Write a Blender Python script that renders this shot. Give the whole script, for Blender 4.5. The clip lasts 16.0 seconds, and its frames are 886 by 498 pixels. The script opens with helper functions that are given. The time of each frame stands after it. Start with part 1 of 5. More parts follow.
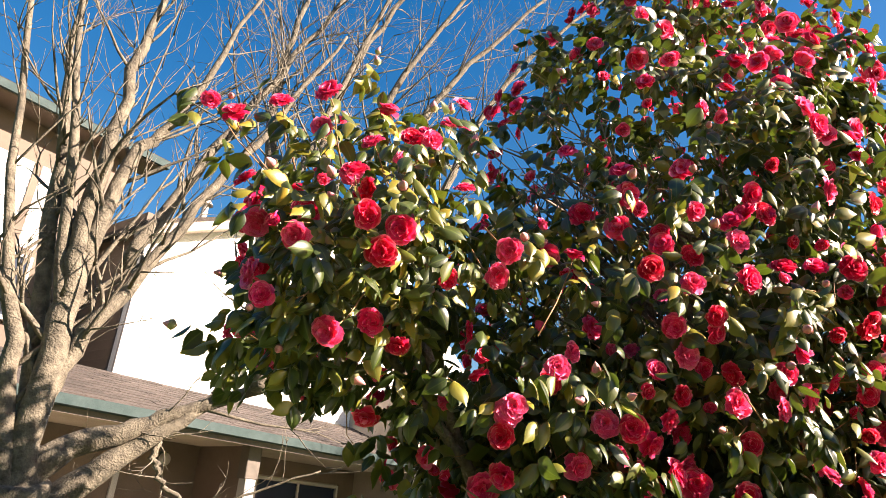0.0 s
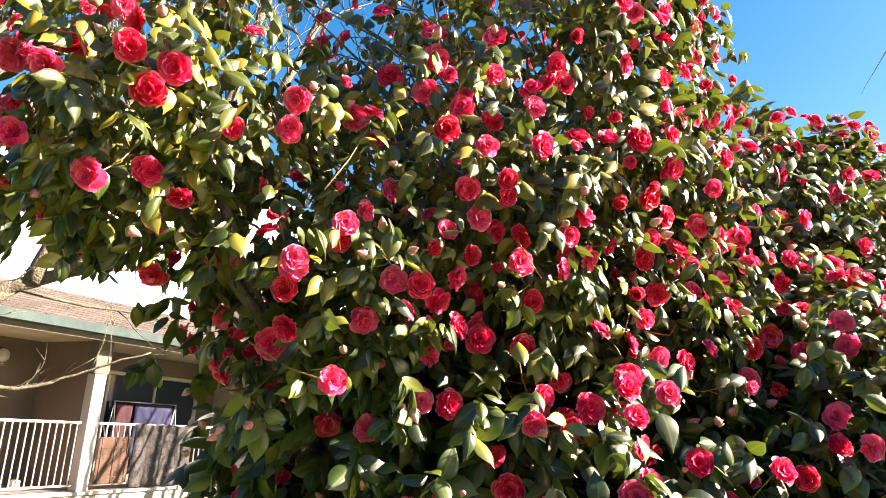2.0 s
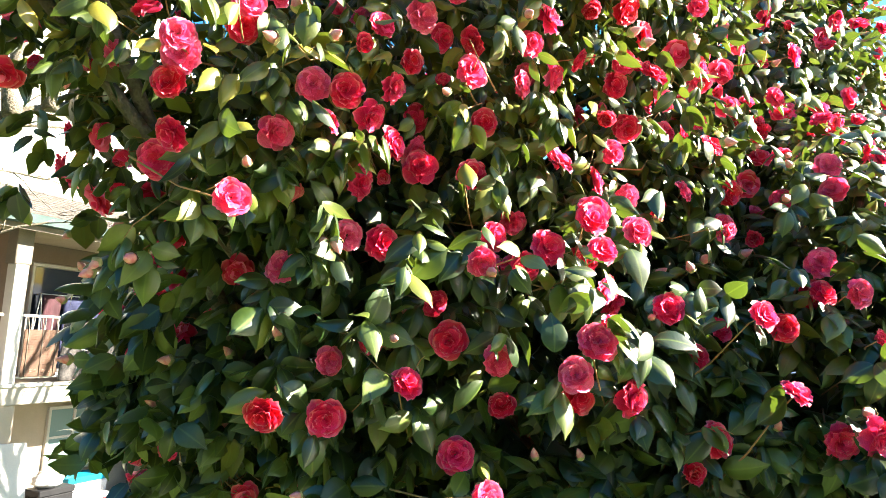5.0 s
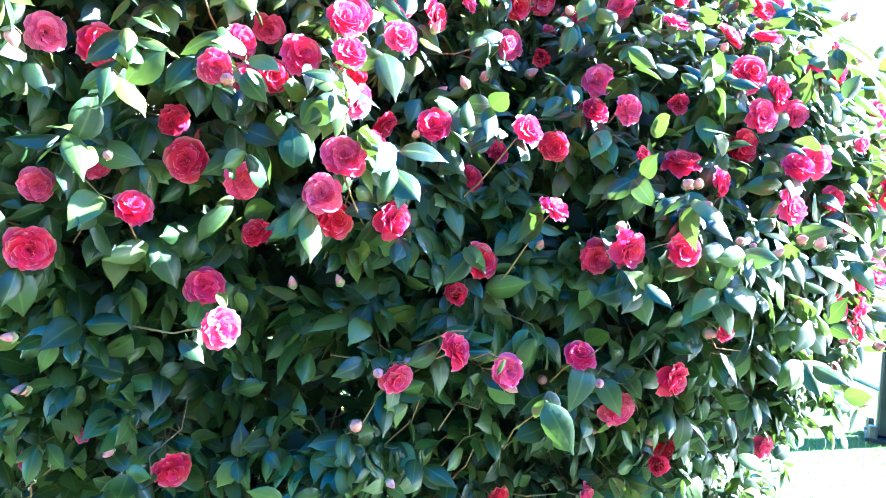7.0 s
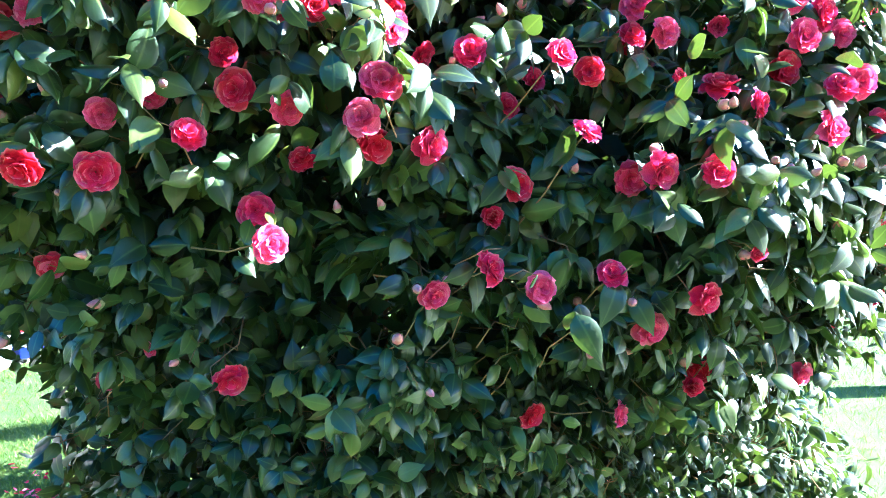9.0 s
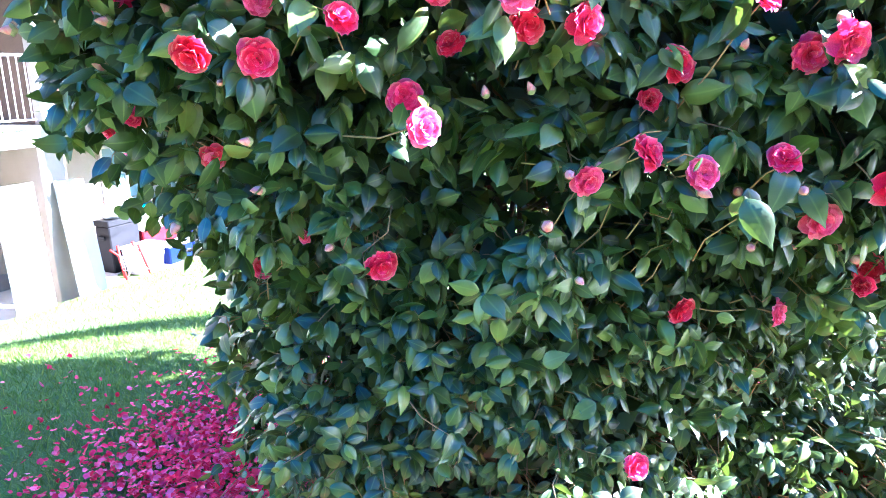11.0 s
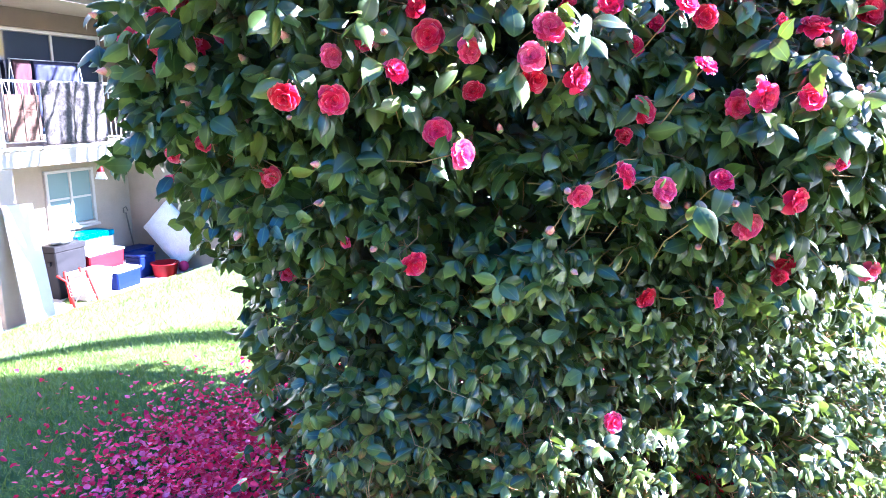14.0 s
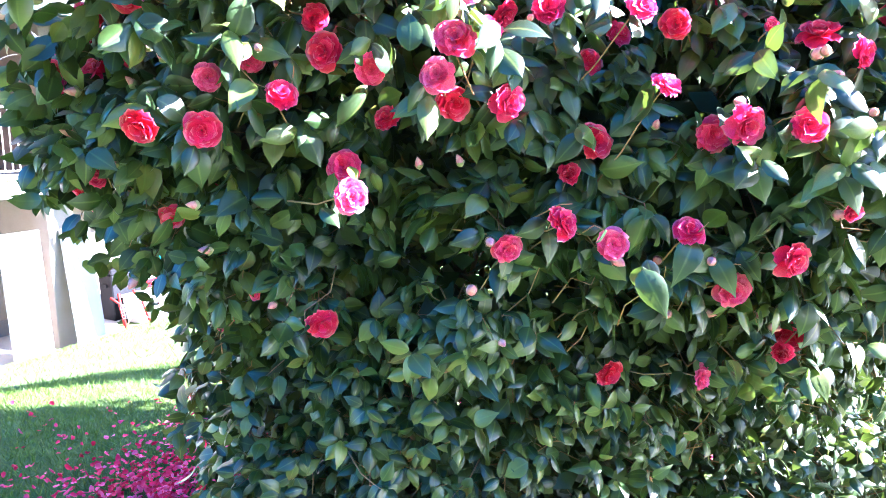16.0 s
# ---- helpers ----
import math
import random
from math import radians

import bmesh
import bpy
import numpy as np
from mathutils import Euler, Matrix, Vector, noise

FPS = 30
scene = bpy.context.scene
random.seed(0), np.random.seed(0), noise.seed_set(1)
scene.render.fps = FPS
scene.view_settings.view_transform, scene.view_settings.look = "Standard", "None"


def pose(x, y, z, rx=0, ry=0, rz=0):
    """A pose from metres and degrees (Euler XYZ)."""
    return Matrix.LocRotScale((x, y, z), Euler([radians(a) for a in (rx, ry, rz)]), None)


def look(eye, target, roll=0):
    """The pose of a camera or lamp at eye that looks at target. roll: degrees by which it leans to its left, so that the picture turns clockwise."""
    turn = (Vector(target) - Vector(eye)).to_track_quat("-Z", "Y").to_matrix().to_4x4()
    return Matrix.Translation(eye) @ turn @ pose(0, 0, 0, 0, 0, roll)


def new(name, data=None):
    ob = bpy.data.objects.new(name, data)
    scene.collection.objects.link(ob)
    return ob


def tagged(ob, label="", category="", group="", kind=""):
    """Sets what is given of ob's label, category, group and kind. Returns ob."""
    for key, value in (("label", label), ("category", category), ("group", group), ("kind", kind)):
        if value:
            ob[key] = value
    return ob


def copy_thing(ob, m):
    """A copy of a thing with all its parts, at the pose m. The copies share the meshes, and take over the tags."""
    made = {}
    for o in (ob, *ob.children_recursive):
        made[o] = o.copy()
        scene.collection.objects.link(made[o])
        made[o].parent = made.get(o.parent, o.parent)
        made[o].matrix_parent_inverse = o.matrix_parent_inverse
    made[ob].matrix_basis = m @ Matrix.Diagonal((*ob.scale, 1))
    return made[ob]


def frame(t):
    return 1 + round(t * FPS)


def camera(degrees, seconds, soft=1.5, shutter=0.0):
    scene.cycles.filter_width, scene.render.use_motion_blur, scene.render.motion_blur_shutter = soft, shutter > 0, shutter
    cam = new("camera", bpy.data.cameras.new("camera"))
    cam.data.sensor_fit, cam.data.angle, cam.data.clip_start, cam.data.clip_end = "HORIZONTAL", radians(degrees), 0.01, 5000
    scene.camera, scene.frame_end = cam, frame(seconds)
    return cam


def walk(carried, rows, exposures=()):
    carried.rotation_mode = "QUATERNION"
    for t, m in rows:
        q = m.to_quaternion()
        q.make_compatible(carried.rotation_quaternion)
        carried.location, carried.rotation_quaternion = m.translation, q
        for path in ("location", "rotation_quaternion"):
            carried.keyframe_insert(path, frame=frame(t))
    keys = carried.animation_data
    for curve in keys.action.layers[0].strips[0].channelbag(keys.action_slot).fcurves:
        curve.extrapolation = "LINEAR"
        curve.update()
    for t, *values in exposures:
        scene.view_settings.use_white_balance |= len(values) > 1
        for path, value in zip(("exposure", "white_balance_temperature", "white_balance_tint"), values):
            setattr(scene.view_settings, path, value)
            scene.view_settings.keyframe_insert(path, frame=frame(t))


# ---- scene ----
cam = camera(66.0, 16.0, 0.4)
PATH = [
    (0, (0.108, -0.033, 2.216), (0.113, 1.815, 2.980), 4.5),
    (0.5, (0.177, -0.002, 2.195), (0.288, 1.874, 2.879), 3.1),
    (1, (0.246, 0.020, 2.170), (0.450, 1.909, 2.793), 2.8),
    (1.5, (0.299, 0.017, 2.141), (0.586, 1.908, 2.725), 2.8),
    (2, (0.360, 0.013, 2.116), (0.736, 1.906, 2.637), 2.6),
    (2.5, (0.389, 0.009, 2.078), (0.804, 1.909, 2.545), 2.5),
    (3, (0.427, 0.002, 2.048), (0.852, 1.908, 2.482), 2.3),
    (3.2, (0.438, 0.008, 2.035), (0.866, 1.918, 2.444), 2.2),
    (5.3, (0.502, 0.431, 1.938), (1.089, 2.335, 2.117), 2.3),
    (5.5, (0.542, 0.456, 1.908), (1.144, 2.361, 1.997), 1.4),
    (6, (0.610, 0.446, 1.891), (1.221, 2.350, 1.841), 2.1),
    (6.5, (0.702, 0.440, 1.892), (1.476, 2.277, 1.728), 3.0),
    (7, (0.781, 0.408, 1.897), (1.690, 2.184, 1.765), 1.7),
    (7.5, (0.829, 0.371, 1.903), (1.841, 2.093, 1.798), 1.6),
    (8, (0.838, 0.340, 1.882), (1.844, 2.066, 1.786), 1.5),
    (8.5, (0.817, 0.334, 1.864), (1.686, 2.130, 1.719), 1.1),
    (9, (0.787, 0.328, 1.829), (1.551, 2.158, 1.565), 0.9),
    (9.5, (0.776, 0.337, 1.797), (1.482, 2.178, 1.461), 1.1),
    (10, (0.742, 0.361, 1.790), (1.303, 2.248, 1.436), 1.1),
    (10.2, (0.734, 0.365, 1.789), (1.242, 2.262, 1.410), 0.9),
    (12.3, (0.554, 0.214, 1.716), (0.959, 2.072, 1.097), -0.8),
    (12.5, (0.495, 0.162, 1.719), (0.927, 2.015, 1.105), -1.4),
    (13, (0.367, 0.050, 1.727), (0.908, 1.882, 1.136), -1.3),
    (13.5, (0.332, 0.010, 1.753), (0.918, 1.847, 1.221), 0.1),
    (14, (0.358, -0.016, 1.792), (0.975, 1.839, 1.367), 0.5),
    (14.5, (0.466, -0.011, 1.792), (1.086, 1.841, 1.359), 0.2),
    (15, (0.659, 0.039, 1.795), (1.161, 1.930, 1.380), 1.6),
    (15.5, (0.784, 0.116, 1.795), (1.214, 2.028, 1.395), 1.2),
    (16, (0.876, 0.236, 1.803), (1.291, 2.160, 1.448), 0.4),
]
EXPOSURES = [
    (0.0, 1.6, 6450, 23), (0.5, 1.6, 6450, 22), (1.5, 1.95, 6600, 22), (3.0, 2.75, 6600, 16), (5.3, 2.95, 5700, 2), (5.5, 3.5, 4350, -7), (5.7, 3.72, 4200, 3), (7.0, 4.0, 4180, 9), (8.0, 3.8, 4250, 3),
    (8.5, 3.4, 4400, 10), (9.0, 3.3, 4450, 8), (10.0, 3.95, 4350, 15), (12.5, 4.25, 4800, 27), (14.0, 3.9, 4650, 30), (16.0, 4.08, 4650, 26),
]
walk(cam, [(t, look(eye, target, roll)) for t, eye, target, roll in PATH], EXPOSURES)

# ---- light ----
SUN_DIR = Vector((0.92, -0.21, 0.54)).normalized()      # towards the sun
world = bpy.data.worlds.new("sky")
scene.world = world
world.use_nodes = True
wn = world.node_tree
sky = wn.nodes.new("ShaderNodeTexSky")
sky.sky_type = "NISHITA"
sky.sun_disc = False
sky.sun_elevation = math.asin(SUN_DIR.z)
sky.sun_rotation = math.atan2(SUN_DIR.x, SUN_DIR.y)
sky.air_density, sky.dust_density, sky.ozone_density = 1.4, 1.0, 1.6
wn.nodes["Background"].inputs["Strength"].default_value = 0.055
deep = wn.nodes.new("ShaderNodeHueSaturation")
deep.inputs["Saturation"].default_value = 1.58
wn.links.new(sky.outputs["Color"], deep.inputs["Color"])
wn.links.new(deep.outputs["Color"], wn.nodes["Background"].inputs["Color"])
sun = new("sun", bpy.data.lights.new("sun", "SUN"))
sun.data.energy, sun.data.angle, sun.data.color = 8.2, radians(0.53), (1.0, 0.86, 0.66)
sun.matrix_world = look(SUN_DIR * 60, (0, 0, 0))


# ---- materials ----
def material(name, rough=0.6, metallic=0.0):
    m = bpy.data.materials.new(name)
    m.use_nodes = True
    b = m.node_tree.nodes["Principled BSDF"]
    b.inputs["Roughness"].default_value = rough
    b.inputs["Metallic"].default_value = metallic
    return m, m.node_tree, b


def node(nt, kind, **inputs):
    n = nt.nodes.new(kind)
    for k, v in inputs.items():
        n.inputs[k.replace("_", " ")].default_value = v
    return n


def ramp(nt, fac, stops):
    r = nt.nodes.new("ShaderNodeValToRGB")
    els = r.color_ramp.elements
    while len(els) < len(stops):
        els.new(0.5)
    for e, (p, c) in zip(els, stops):
        e.position, e.color = p, (*c, 1)
    nt.links.new(fac, r.inputs["Fac"])
    return r.outputs["Color"]


def mix(nt, a, b, fac, mode="MIX"):
    n = nt.nodes.new("ShaderNodeMix")
    n.data_type, n.blend_type = "RGBA", mode
    for sock, v in ((n.inputs[0], fac), (n.inputs[6], a), (n.inputs[7], b)):
        if isinstance(v, (int, float)):
            sock.default_value = v
        elif isinstance(v, tuple):
            sock.default_value = (*v, 1)
        else:
            nt.links.new(v, sock)
    return n.outputs[2]


def grained(name, c1, c2, scale=6.0, rough=0.7, bump=0.15, fine=60.0, metallic=0.0, stain=None, stretch=(1, 1, 1), random_by=None):
    """A surface of two tones with fine grain, larger stains and a slight relief."""
    m, nt, b = material(name, rough, metallic)
    co = nt.nodes.new("ShaderNodeTexCoord")
    mp = nt.nodes.new("ShaderNodeMapping")
    mp.inputs["Scale"].default_value = stretch
    nt.links.new(co.outputs["Object"], mp.inputs["Vector"])
    big = node(nt, "ShaderNodeTexNoise", Scale=scale, Detail=6.0, Roughness=0.6)
    small = node(nt, "ShaderNodeTexNoise", Scale=fine, Detail=3.0)
    for t in (big, small):
        nt.links.new(mp.outputs["Vector"], t.inputs["Vector"])
    col = ramp(nt, big.outputs["Fac"], ((0.3, c1), (0.7, c2)))
    col = mix(nt, col, ramp(nt, small.outputs["Fac"], ((0.3, (0.72, 0.72, 0.72)), (0.7, (1.15, 1.15, 1.15)))), 0.6, "MULTIPLY")
    if stain:
        spots = node(nt, "ShaderNodeTexNoise", Scale=scale * 0.45, Detail=8.0, Roughness=0.7)
        nt.links.new(mp.outputs["Vector"], spots.inputs["Vector"])
        col = mix(nt, col, stain, ramp(nt, spots.outputs["Fac"], ((0.55, (0, 0, 0)), (0.72, (0.8, 0.8, 0.8)))))
    if random_by:
        info = nt.nodes.new("ShaderNodeObjectInfo")
        col = mix(nt, col, ramp(nt, info.outputs["Random"], ((0.0, (1 - random_by,) * 3), (1.0, (1 + random_by,) * 3))), 1.0, "MULTIPLY")
    nt.links.new(col, b.inputs["Base Color"])
    bp = node(nt, "ShaderNodeBump", Strength=bump, Distance=0.02)
    nt.links.new(small.outputs["Fac"], bp.inputs["Height"])
    nt.links.new(bp.outputs["Normal"], b.inputs["Normal"])
    return m


def leafy(name, dark, mid, light, gloss=0.36, through_it=0.14, by_object=False, lit=(0.20, 0.30, 0.025), sunlit_olive_from=None):
    """A leathery glossy leaf: tone differs leaf by leaf, and a little sunlight comes through the blade."""
    m, nt, b = material(name, gloss)
    if by_object:
        rnd = nt.nodes.new("ShaderNodeObjectInfo").outputs["Random"]
    else:
        rnd = nt.nodes.new("ShaderNodeNewGeometry").outputs["Random Per Island"]
    col = ramp(nt, rnd, ((0.0, dark), (0.5, mid), (0.88, light), (1.0, (light[0] * 1.4, light[1] * 1.15, light[2]))))
    co = nt.nodes.new("ShaderNodeTexCoord")
    n1 = node(nt, "ShaderNodeTexNoise", Scale=22.0, Detail=5.0, Roughness=0.6)
    n2 = node(nt, "ShaderNodeTexNoise", Scale=240.0, Detail=2.0)
    for n in (n1, n2):
        nt.links.new(co.outputs["Object"], n.inputs["Vector"])
    col = mix(nt, col, ramp(nt, n1.outputs["Fac"], ((0.3, (0.7, 0.74, 0.7)), (0.7, (1.2, 1.15, 1.1)))), 0.8, "MULTIPLY")
    if sunlit_olive_from is not None:
        # the high airy head's sunlit yellower olive is painted into the leaf colour
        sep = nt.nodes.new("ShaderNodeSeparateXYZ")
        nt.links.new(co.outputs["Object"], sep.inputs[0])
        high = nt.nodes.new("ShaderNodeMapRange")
        high.inputs["From Min"].default_value, high.inputs["From Max"].default_value = sunlit_olive_from, sunlit_olive_from + 0.7
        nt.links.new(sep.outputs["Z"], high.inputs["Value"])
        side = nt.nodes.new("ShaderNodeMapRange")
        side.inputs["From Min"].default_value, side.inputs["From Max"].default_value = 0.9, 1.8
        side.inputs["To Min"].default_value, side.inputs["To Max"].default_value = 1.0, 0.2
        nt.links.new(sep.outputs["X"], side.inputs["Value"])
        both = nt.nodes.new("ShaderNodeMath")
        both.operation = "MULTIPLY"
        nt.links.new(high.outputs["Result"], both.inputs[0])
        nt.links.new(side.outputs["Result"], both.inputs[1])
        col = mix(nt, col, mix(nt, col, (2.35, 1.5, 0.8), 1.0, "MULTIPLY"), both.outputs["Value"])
    rib = nt.nodes.new("ShaderNodeAttribute")
    rib.attribute_name = "rib"
    col = mix(nt, col, (light[0] * 1.5, light[1] * 1.5, light[2] * 1.6), ramp(nt, rib.outputs["Fac"], ((0.86, (0, 0, 0)), (0.99, (0.5, 0.5, 0.5)))))
    nt.links.new(col, b.inputs["Base Color"])
    b.inputs["Specular IOR Level"].default_value = 0.5
    b.inputs["Coat Weight"].default_value = 0.55 if gloss < 0.4 else 0.0
    b.inputs["Coat Roughness"].default_value = 0.42
    nt.links.new(ramp(nt, n1.outputs["Fac"], ((0.3, (gloss - 0.08,) * 3), (0.75, (gloss + 0.16,) * 3))), b.inputs["Roughness"])
    bp = node(nt, "ShaderNodeBump", Strength=0.12, Distance=0.004)
    nt.links.new(n2.outputs["Fac"], bp.inputs["Height"])
    nt.links.new(bp.outputs["Normal"], b.inputs["Normal"])
    tr = nt.nodes.new("ShaderNodeBsdfTranslucent")
    nt.links.new(mix(nt, col, lit, 0.75), tr.inputs["Color"])
    ms = nt.nodes.new("ShaderNodeMixShader")
    ms.inputs[0].default_value = through_it
    nt.links.new(b.outputs[0], ms.inputs[1])
    nt.links.new(tr.outputs[0], ms.inputs[2])
    nt.links.new(ms.outputs[0], nt.nodes["Material Output"].inputs["Surface"])
    return m


def petal_material(name, deep, mid, pale, by_object=True, through_it=0.38, sheen=0.4):
    m, nt, b = material(name, 0.4)
    b.inputs["Specular IOR Level"].default_value = sheen
    info = nt.nodes.new("ShaderNodeObjectInfo").outputs["Random"] if by_object else nt.nodes.new("ShaderNodeNewGeometry").outputs["Random Per Island"]
    col = ramp(nt, info, ((0.0, deep), (0.5, mid), (1.0, pale)))
    isl = nt.nodes.new("ShaderNodeNewGeometry").outputs["Random Per Island"]
    col = mix(nt, col, ramp(nt, isl, ((0.0, (0.82, 0.7, 0.7)), (0.6, (1.0, 1.0, 1.0)), (1.0, (1.12, 2.2, 1.8)))), 0.8, "MULTIPLY")
    co = nt.nodes.new("ShaderNodeTexCoord")
    n1 = node(nt, "ShaderNodeTexNoise", Scale=28.0, Detail=4.0)
    n2 = node(nt, "ShaderNodeTexNoise", Scale=180.0, Detail=3.0)
    for n in (n1, n2):
        nt.links.new(co.outputs["Object"], n.inputs["Vector"])
    col = mix(nt, col, ramp(nt, n1.outputs["Fac"], ((0.32, (0.78, 0.6, 0.62)), (0.7, (1.1, 1.5, 1.4)))), 0.75, "MULTIPLY")
    tip = nt.nodes.new("ShaderNodeAttribute")
    tip.attribute_name = "tip"
    col = mix(nt, col, (0.97, 0.50, 0.55), ramp(nt, tip.outputs["Fac"], ((0.84, (0, 0, 0)), (1.0, (0.42, 0.42, 0.42)))))
    nt.links.new(col, b.inputs["Base Color"])
    bp = node(nt, "ShaderNodeBump", Strength=0.1, Distance=0.003)
    nt.links.new(n2.outputs["Fac"], bp.inputs["Height"])
    nt.links.new(bp.outputs["Normal"], b.inputs["Normal"])
    tr = nt.nodes.new("ShaderNodeBsdfTranslucent")
    nt.links.new(mix(nt, col, (0.95, 0.03, 0.09), 0.4), tr.inputs["Color"])
    ms = nt.nodes.new("ShaderNodeMixShader")
    ms.inputs[0].default_value = through_it
    nt.links.new(b.outputs[0], ms.inputs[1])
    nt.links.new(tr.outputs[0], ms.inputs[2])
    nt.links.new(ms.outputs[0], nt.nodes["Material Output"].inputs["Surface"])
    return m


LEAF = leafy("camellia_leaf", (0.008, 0.022, 0.005), (0.022, 0.049, 0.008), (0.105, 0.140, 0.022), sunlit_olive_from=2.1)
LEAF_OWN = leafy("camellia_leaf_single", (0.008, 0.022, 0.005), (0.022, 0.049, 0.008), (0.105, 0.140, 0.022), by_object=True)
PETAL = petal_material("camellia_petal", (0.78, 0.010, 0.050), (0.92, 0.028, 0.175), (0.97, 0.115, 0.33))
PETAL_MASS = petal_material("camellia_petal_far", (0.78, 0.010, 0.050), (0.92, 0.028, 0.175), (0.97, 0.115, 0.33), by_object=False)
PETAL_FALLEN = petal_material("fallen_petal", (0.78, 0.012, 0.06), (0.90, 0.030, 0.115), (0.96, 0.11, 0.24), by_object=False, through_it=0.15, sheen=0.12)
BUD = grained("camellia_bud", (0.62, 0.13, 0.19), (0.74, 0.42, 0.38), 2.5, 0.5, 0.1, 200)
CALYX = grained("calyx", (0.22, 0.24, 0.09), (0.46, 0.40, 0.20), 4, 0.5)
BARK_SHRUB = grained("camellia_bark", (0.12, 0.085, 0.06), (0.26, 0.20, 0.15), 20, 0.8, 0.4, 120)
TWIG = grained("camellia_twig", (0.24, 0.115, 0.05), (0.42, 0.24, 0.11), 30, 0.6, 0.2, 200)
BARK = grained("tree_bark", (0.062, 0.052, 0.036), (0.205, 0.178, 0.128), 18, 0.85, 0.6, 80, stain=(0.050, 0.046, 0.034))
GRASS_SOIL = grained("lawn_ground", (0.055, 0.100, 0.012), (0.090, 0.140, 0.020), 3, 0.95, 0.6, 130, stain=(0.060, 0.052, 0.020))
GRASS = leafy("grass_blade", (0.055, 0.110, 0.012), (0.090, 0.160, 0.020), (0.155, 0.21, 0.036), gloss=0.5, through_it=0.35)
SOIL = grained("soil", (0.030, 0.022, 0.016), (0.085, 0.062, 0.045), 14, 0.95, 0.9, 90)
CONCRETE = grained("concrete", (0.42, 0.40, 0.37), (0.58, 0.56, 0.52), 1.2, 0.85, 0.25, 90, stain=(0.33, 0.31, 0.29))
ASPHALT = grained("asphalt", (0.045, 0.045, 0.047), (0.07, 0.07, 0.07), 2, 0.9, 0.4, 150)
SIDING_WHITE = grained("white_siding", (0.74, 0.73, 0.70), (0.82, 0.81, 0.78), 1.2, 0.6, 0.05, 60)
STUCCO = grained("beige_stucco", (0.29, 0.24, 0.19), (0.37, 0.31, 0.25), 1.5, 0.85, 0.3, 140)
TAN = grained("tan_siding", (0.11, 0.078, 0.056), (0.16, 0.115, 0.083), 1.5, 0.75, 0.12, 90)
TRIM = grained("white_trim_paint", (0.40, 0.375, 0.35), (0.48, 0.455, 0.43), 2, 0.5, 0.06, 80)
SLAB = grained("painted_slab", (0.27, 0.245, 0.215), (0.35, 0.32, 0.285), 2.5, 0.75, 0.15, 100, stain=(0.22, 0.20, 0.175))
SHINGLE = grained("asphalt_shingle", (0.042, 0.034, 0.029), (0.085, 0.068, 0.057), 5, 0.95, 0.7, 160, random_by=0.25)
GUTTER = grained("green_gutter_paint", (0.040, 0.062, 0.062), (0.068, 0.094, 0.092), 4, 0.85, 0.05, 90)
GUTTER.node_tree.nodes["Principled BSDF"].inputs["Specular IOR Level"].default_value = 0.12
SOFFIT = grained("dark_soffit", (0.10, 0.085, 0.07), (0.15, 0.125, 0.10), 3, 0.8)
FASCIA = grained("cream_soffit", (0.38, 0.31, 0.23), (0.46, 0.38, 0.29), 2, 0.7, 0.08, 70)
BASE_PAINT = grained("grey_plinth", (0.20, 0.19, 0.19), (0.27, 0.26, 0.26), 3, 0.8, 0.2, 90)
POLE = grained("dark_steel", (0.018, 0.021, 0.028), (0.034, 0.038, 0.048), 4, 0.5, 0.06, 120, metallic=0.35)
BOLT = grained("galvanised_steel", (0.08, 0.085, 0.09), (0.16, 0.17, 0.18), 20, 0.45, 0.1, 200, metallic=0.7)


def glass(name, tint, rough=0.05):
    m, nt, b = material(name, rough)
    b.inputs["Base Color"].default_value = (*tint, 1)
    b.inputs["Specular IOR Level"].default_value = 0.5
    return m


GLASS = glass("window_glass", (0.022, 0.030, 0.050))
# reflected sky is painted in as the pane's pale base colour
SKY_TINT_GLASS = glass("glass_with_sky_tint", (0.17, 0.24, 0.25), 0.12)


# ---- building helpers ----
def link_mesh(name, verts, faces, mat, parent=None, label="", smooth=False, mats=None, index=None):
    me = bpy.data.meshes.new(name)
    me.from_pydata(verts, [], faces)
    for mm in (mats or [mat]):
        me.materials.append(mm)
    if smooth:
        me.polygons.foreach_set("use_smooth", np.ones(len(me.polygons), dtype=bool))
    if index is not None:
        me.polygons.foreach_set("material_index", index)
    me.update()
    ob = new(name, me)
    if parent:
        ob.parent = parent
    if label:
        tagged(ob, label)
    return ob


def part(name, bm, mat, parent=None, label="", smooth=False):
    me = bpy.data.meshes.new(name)
    bmesh.ops.recalc_face_normals(bm, faces=bm.faces)
    bm.to_mesh(me)
    bm.free()
    me.materials.append(mat)
    if smooth:
        me.polygons.foreach_set("use_smooth", np.ones(len(me.polygons), dtype=bool))
    ob = new(name, me)
    if parent:
        ob.parent = parent
    if label:
        tagged(ob, label)
    return ob


def box(bm, lo, hi, m=None, bevel=0.0):
    lo, hi = Vector(lo), Vector(hi)
    r = bmesh.ops.create_cube(bm, size=1.0)
    vs = r["verts"]
    for v in vs:
        v.co = Vector([(lo[i] + hi[i]) / 2 + v.co[i] * (hi[i] - lo[i]) for i in range(3)])
    if bevel:
        es = list({e for v in vs for e in v.link_edges})
        out = bmesh.ops.bevel(bm, geom=es, offset=bevel, segments=1, affect="EDGES", profile=0.5)
        vs = list({v for f in out["faces"] for v in f.verts} | {v for v in vs if v.is_valid})
    if m is not None:
        bmesh.ops.transform(bm, matrix=m, verts=vs)
    return vs


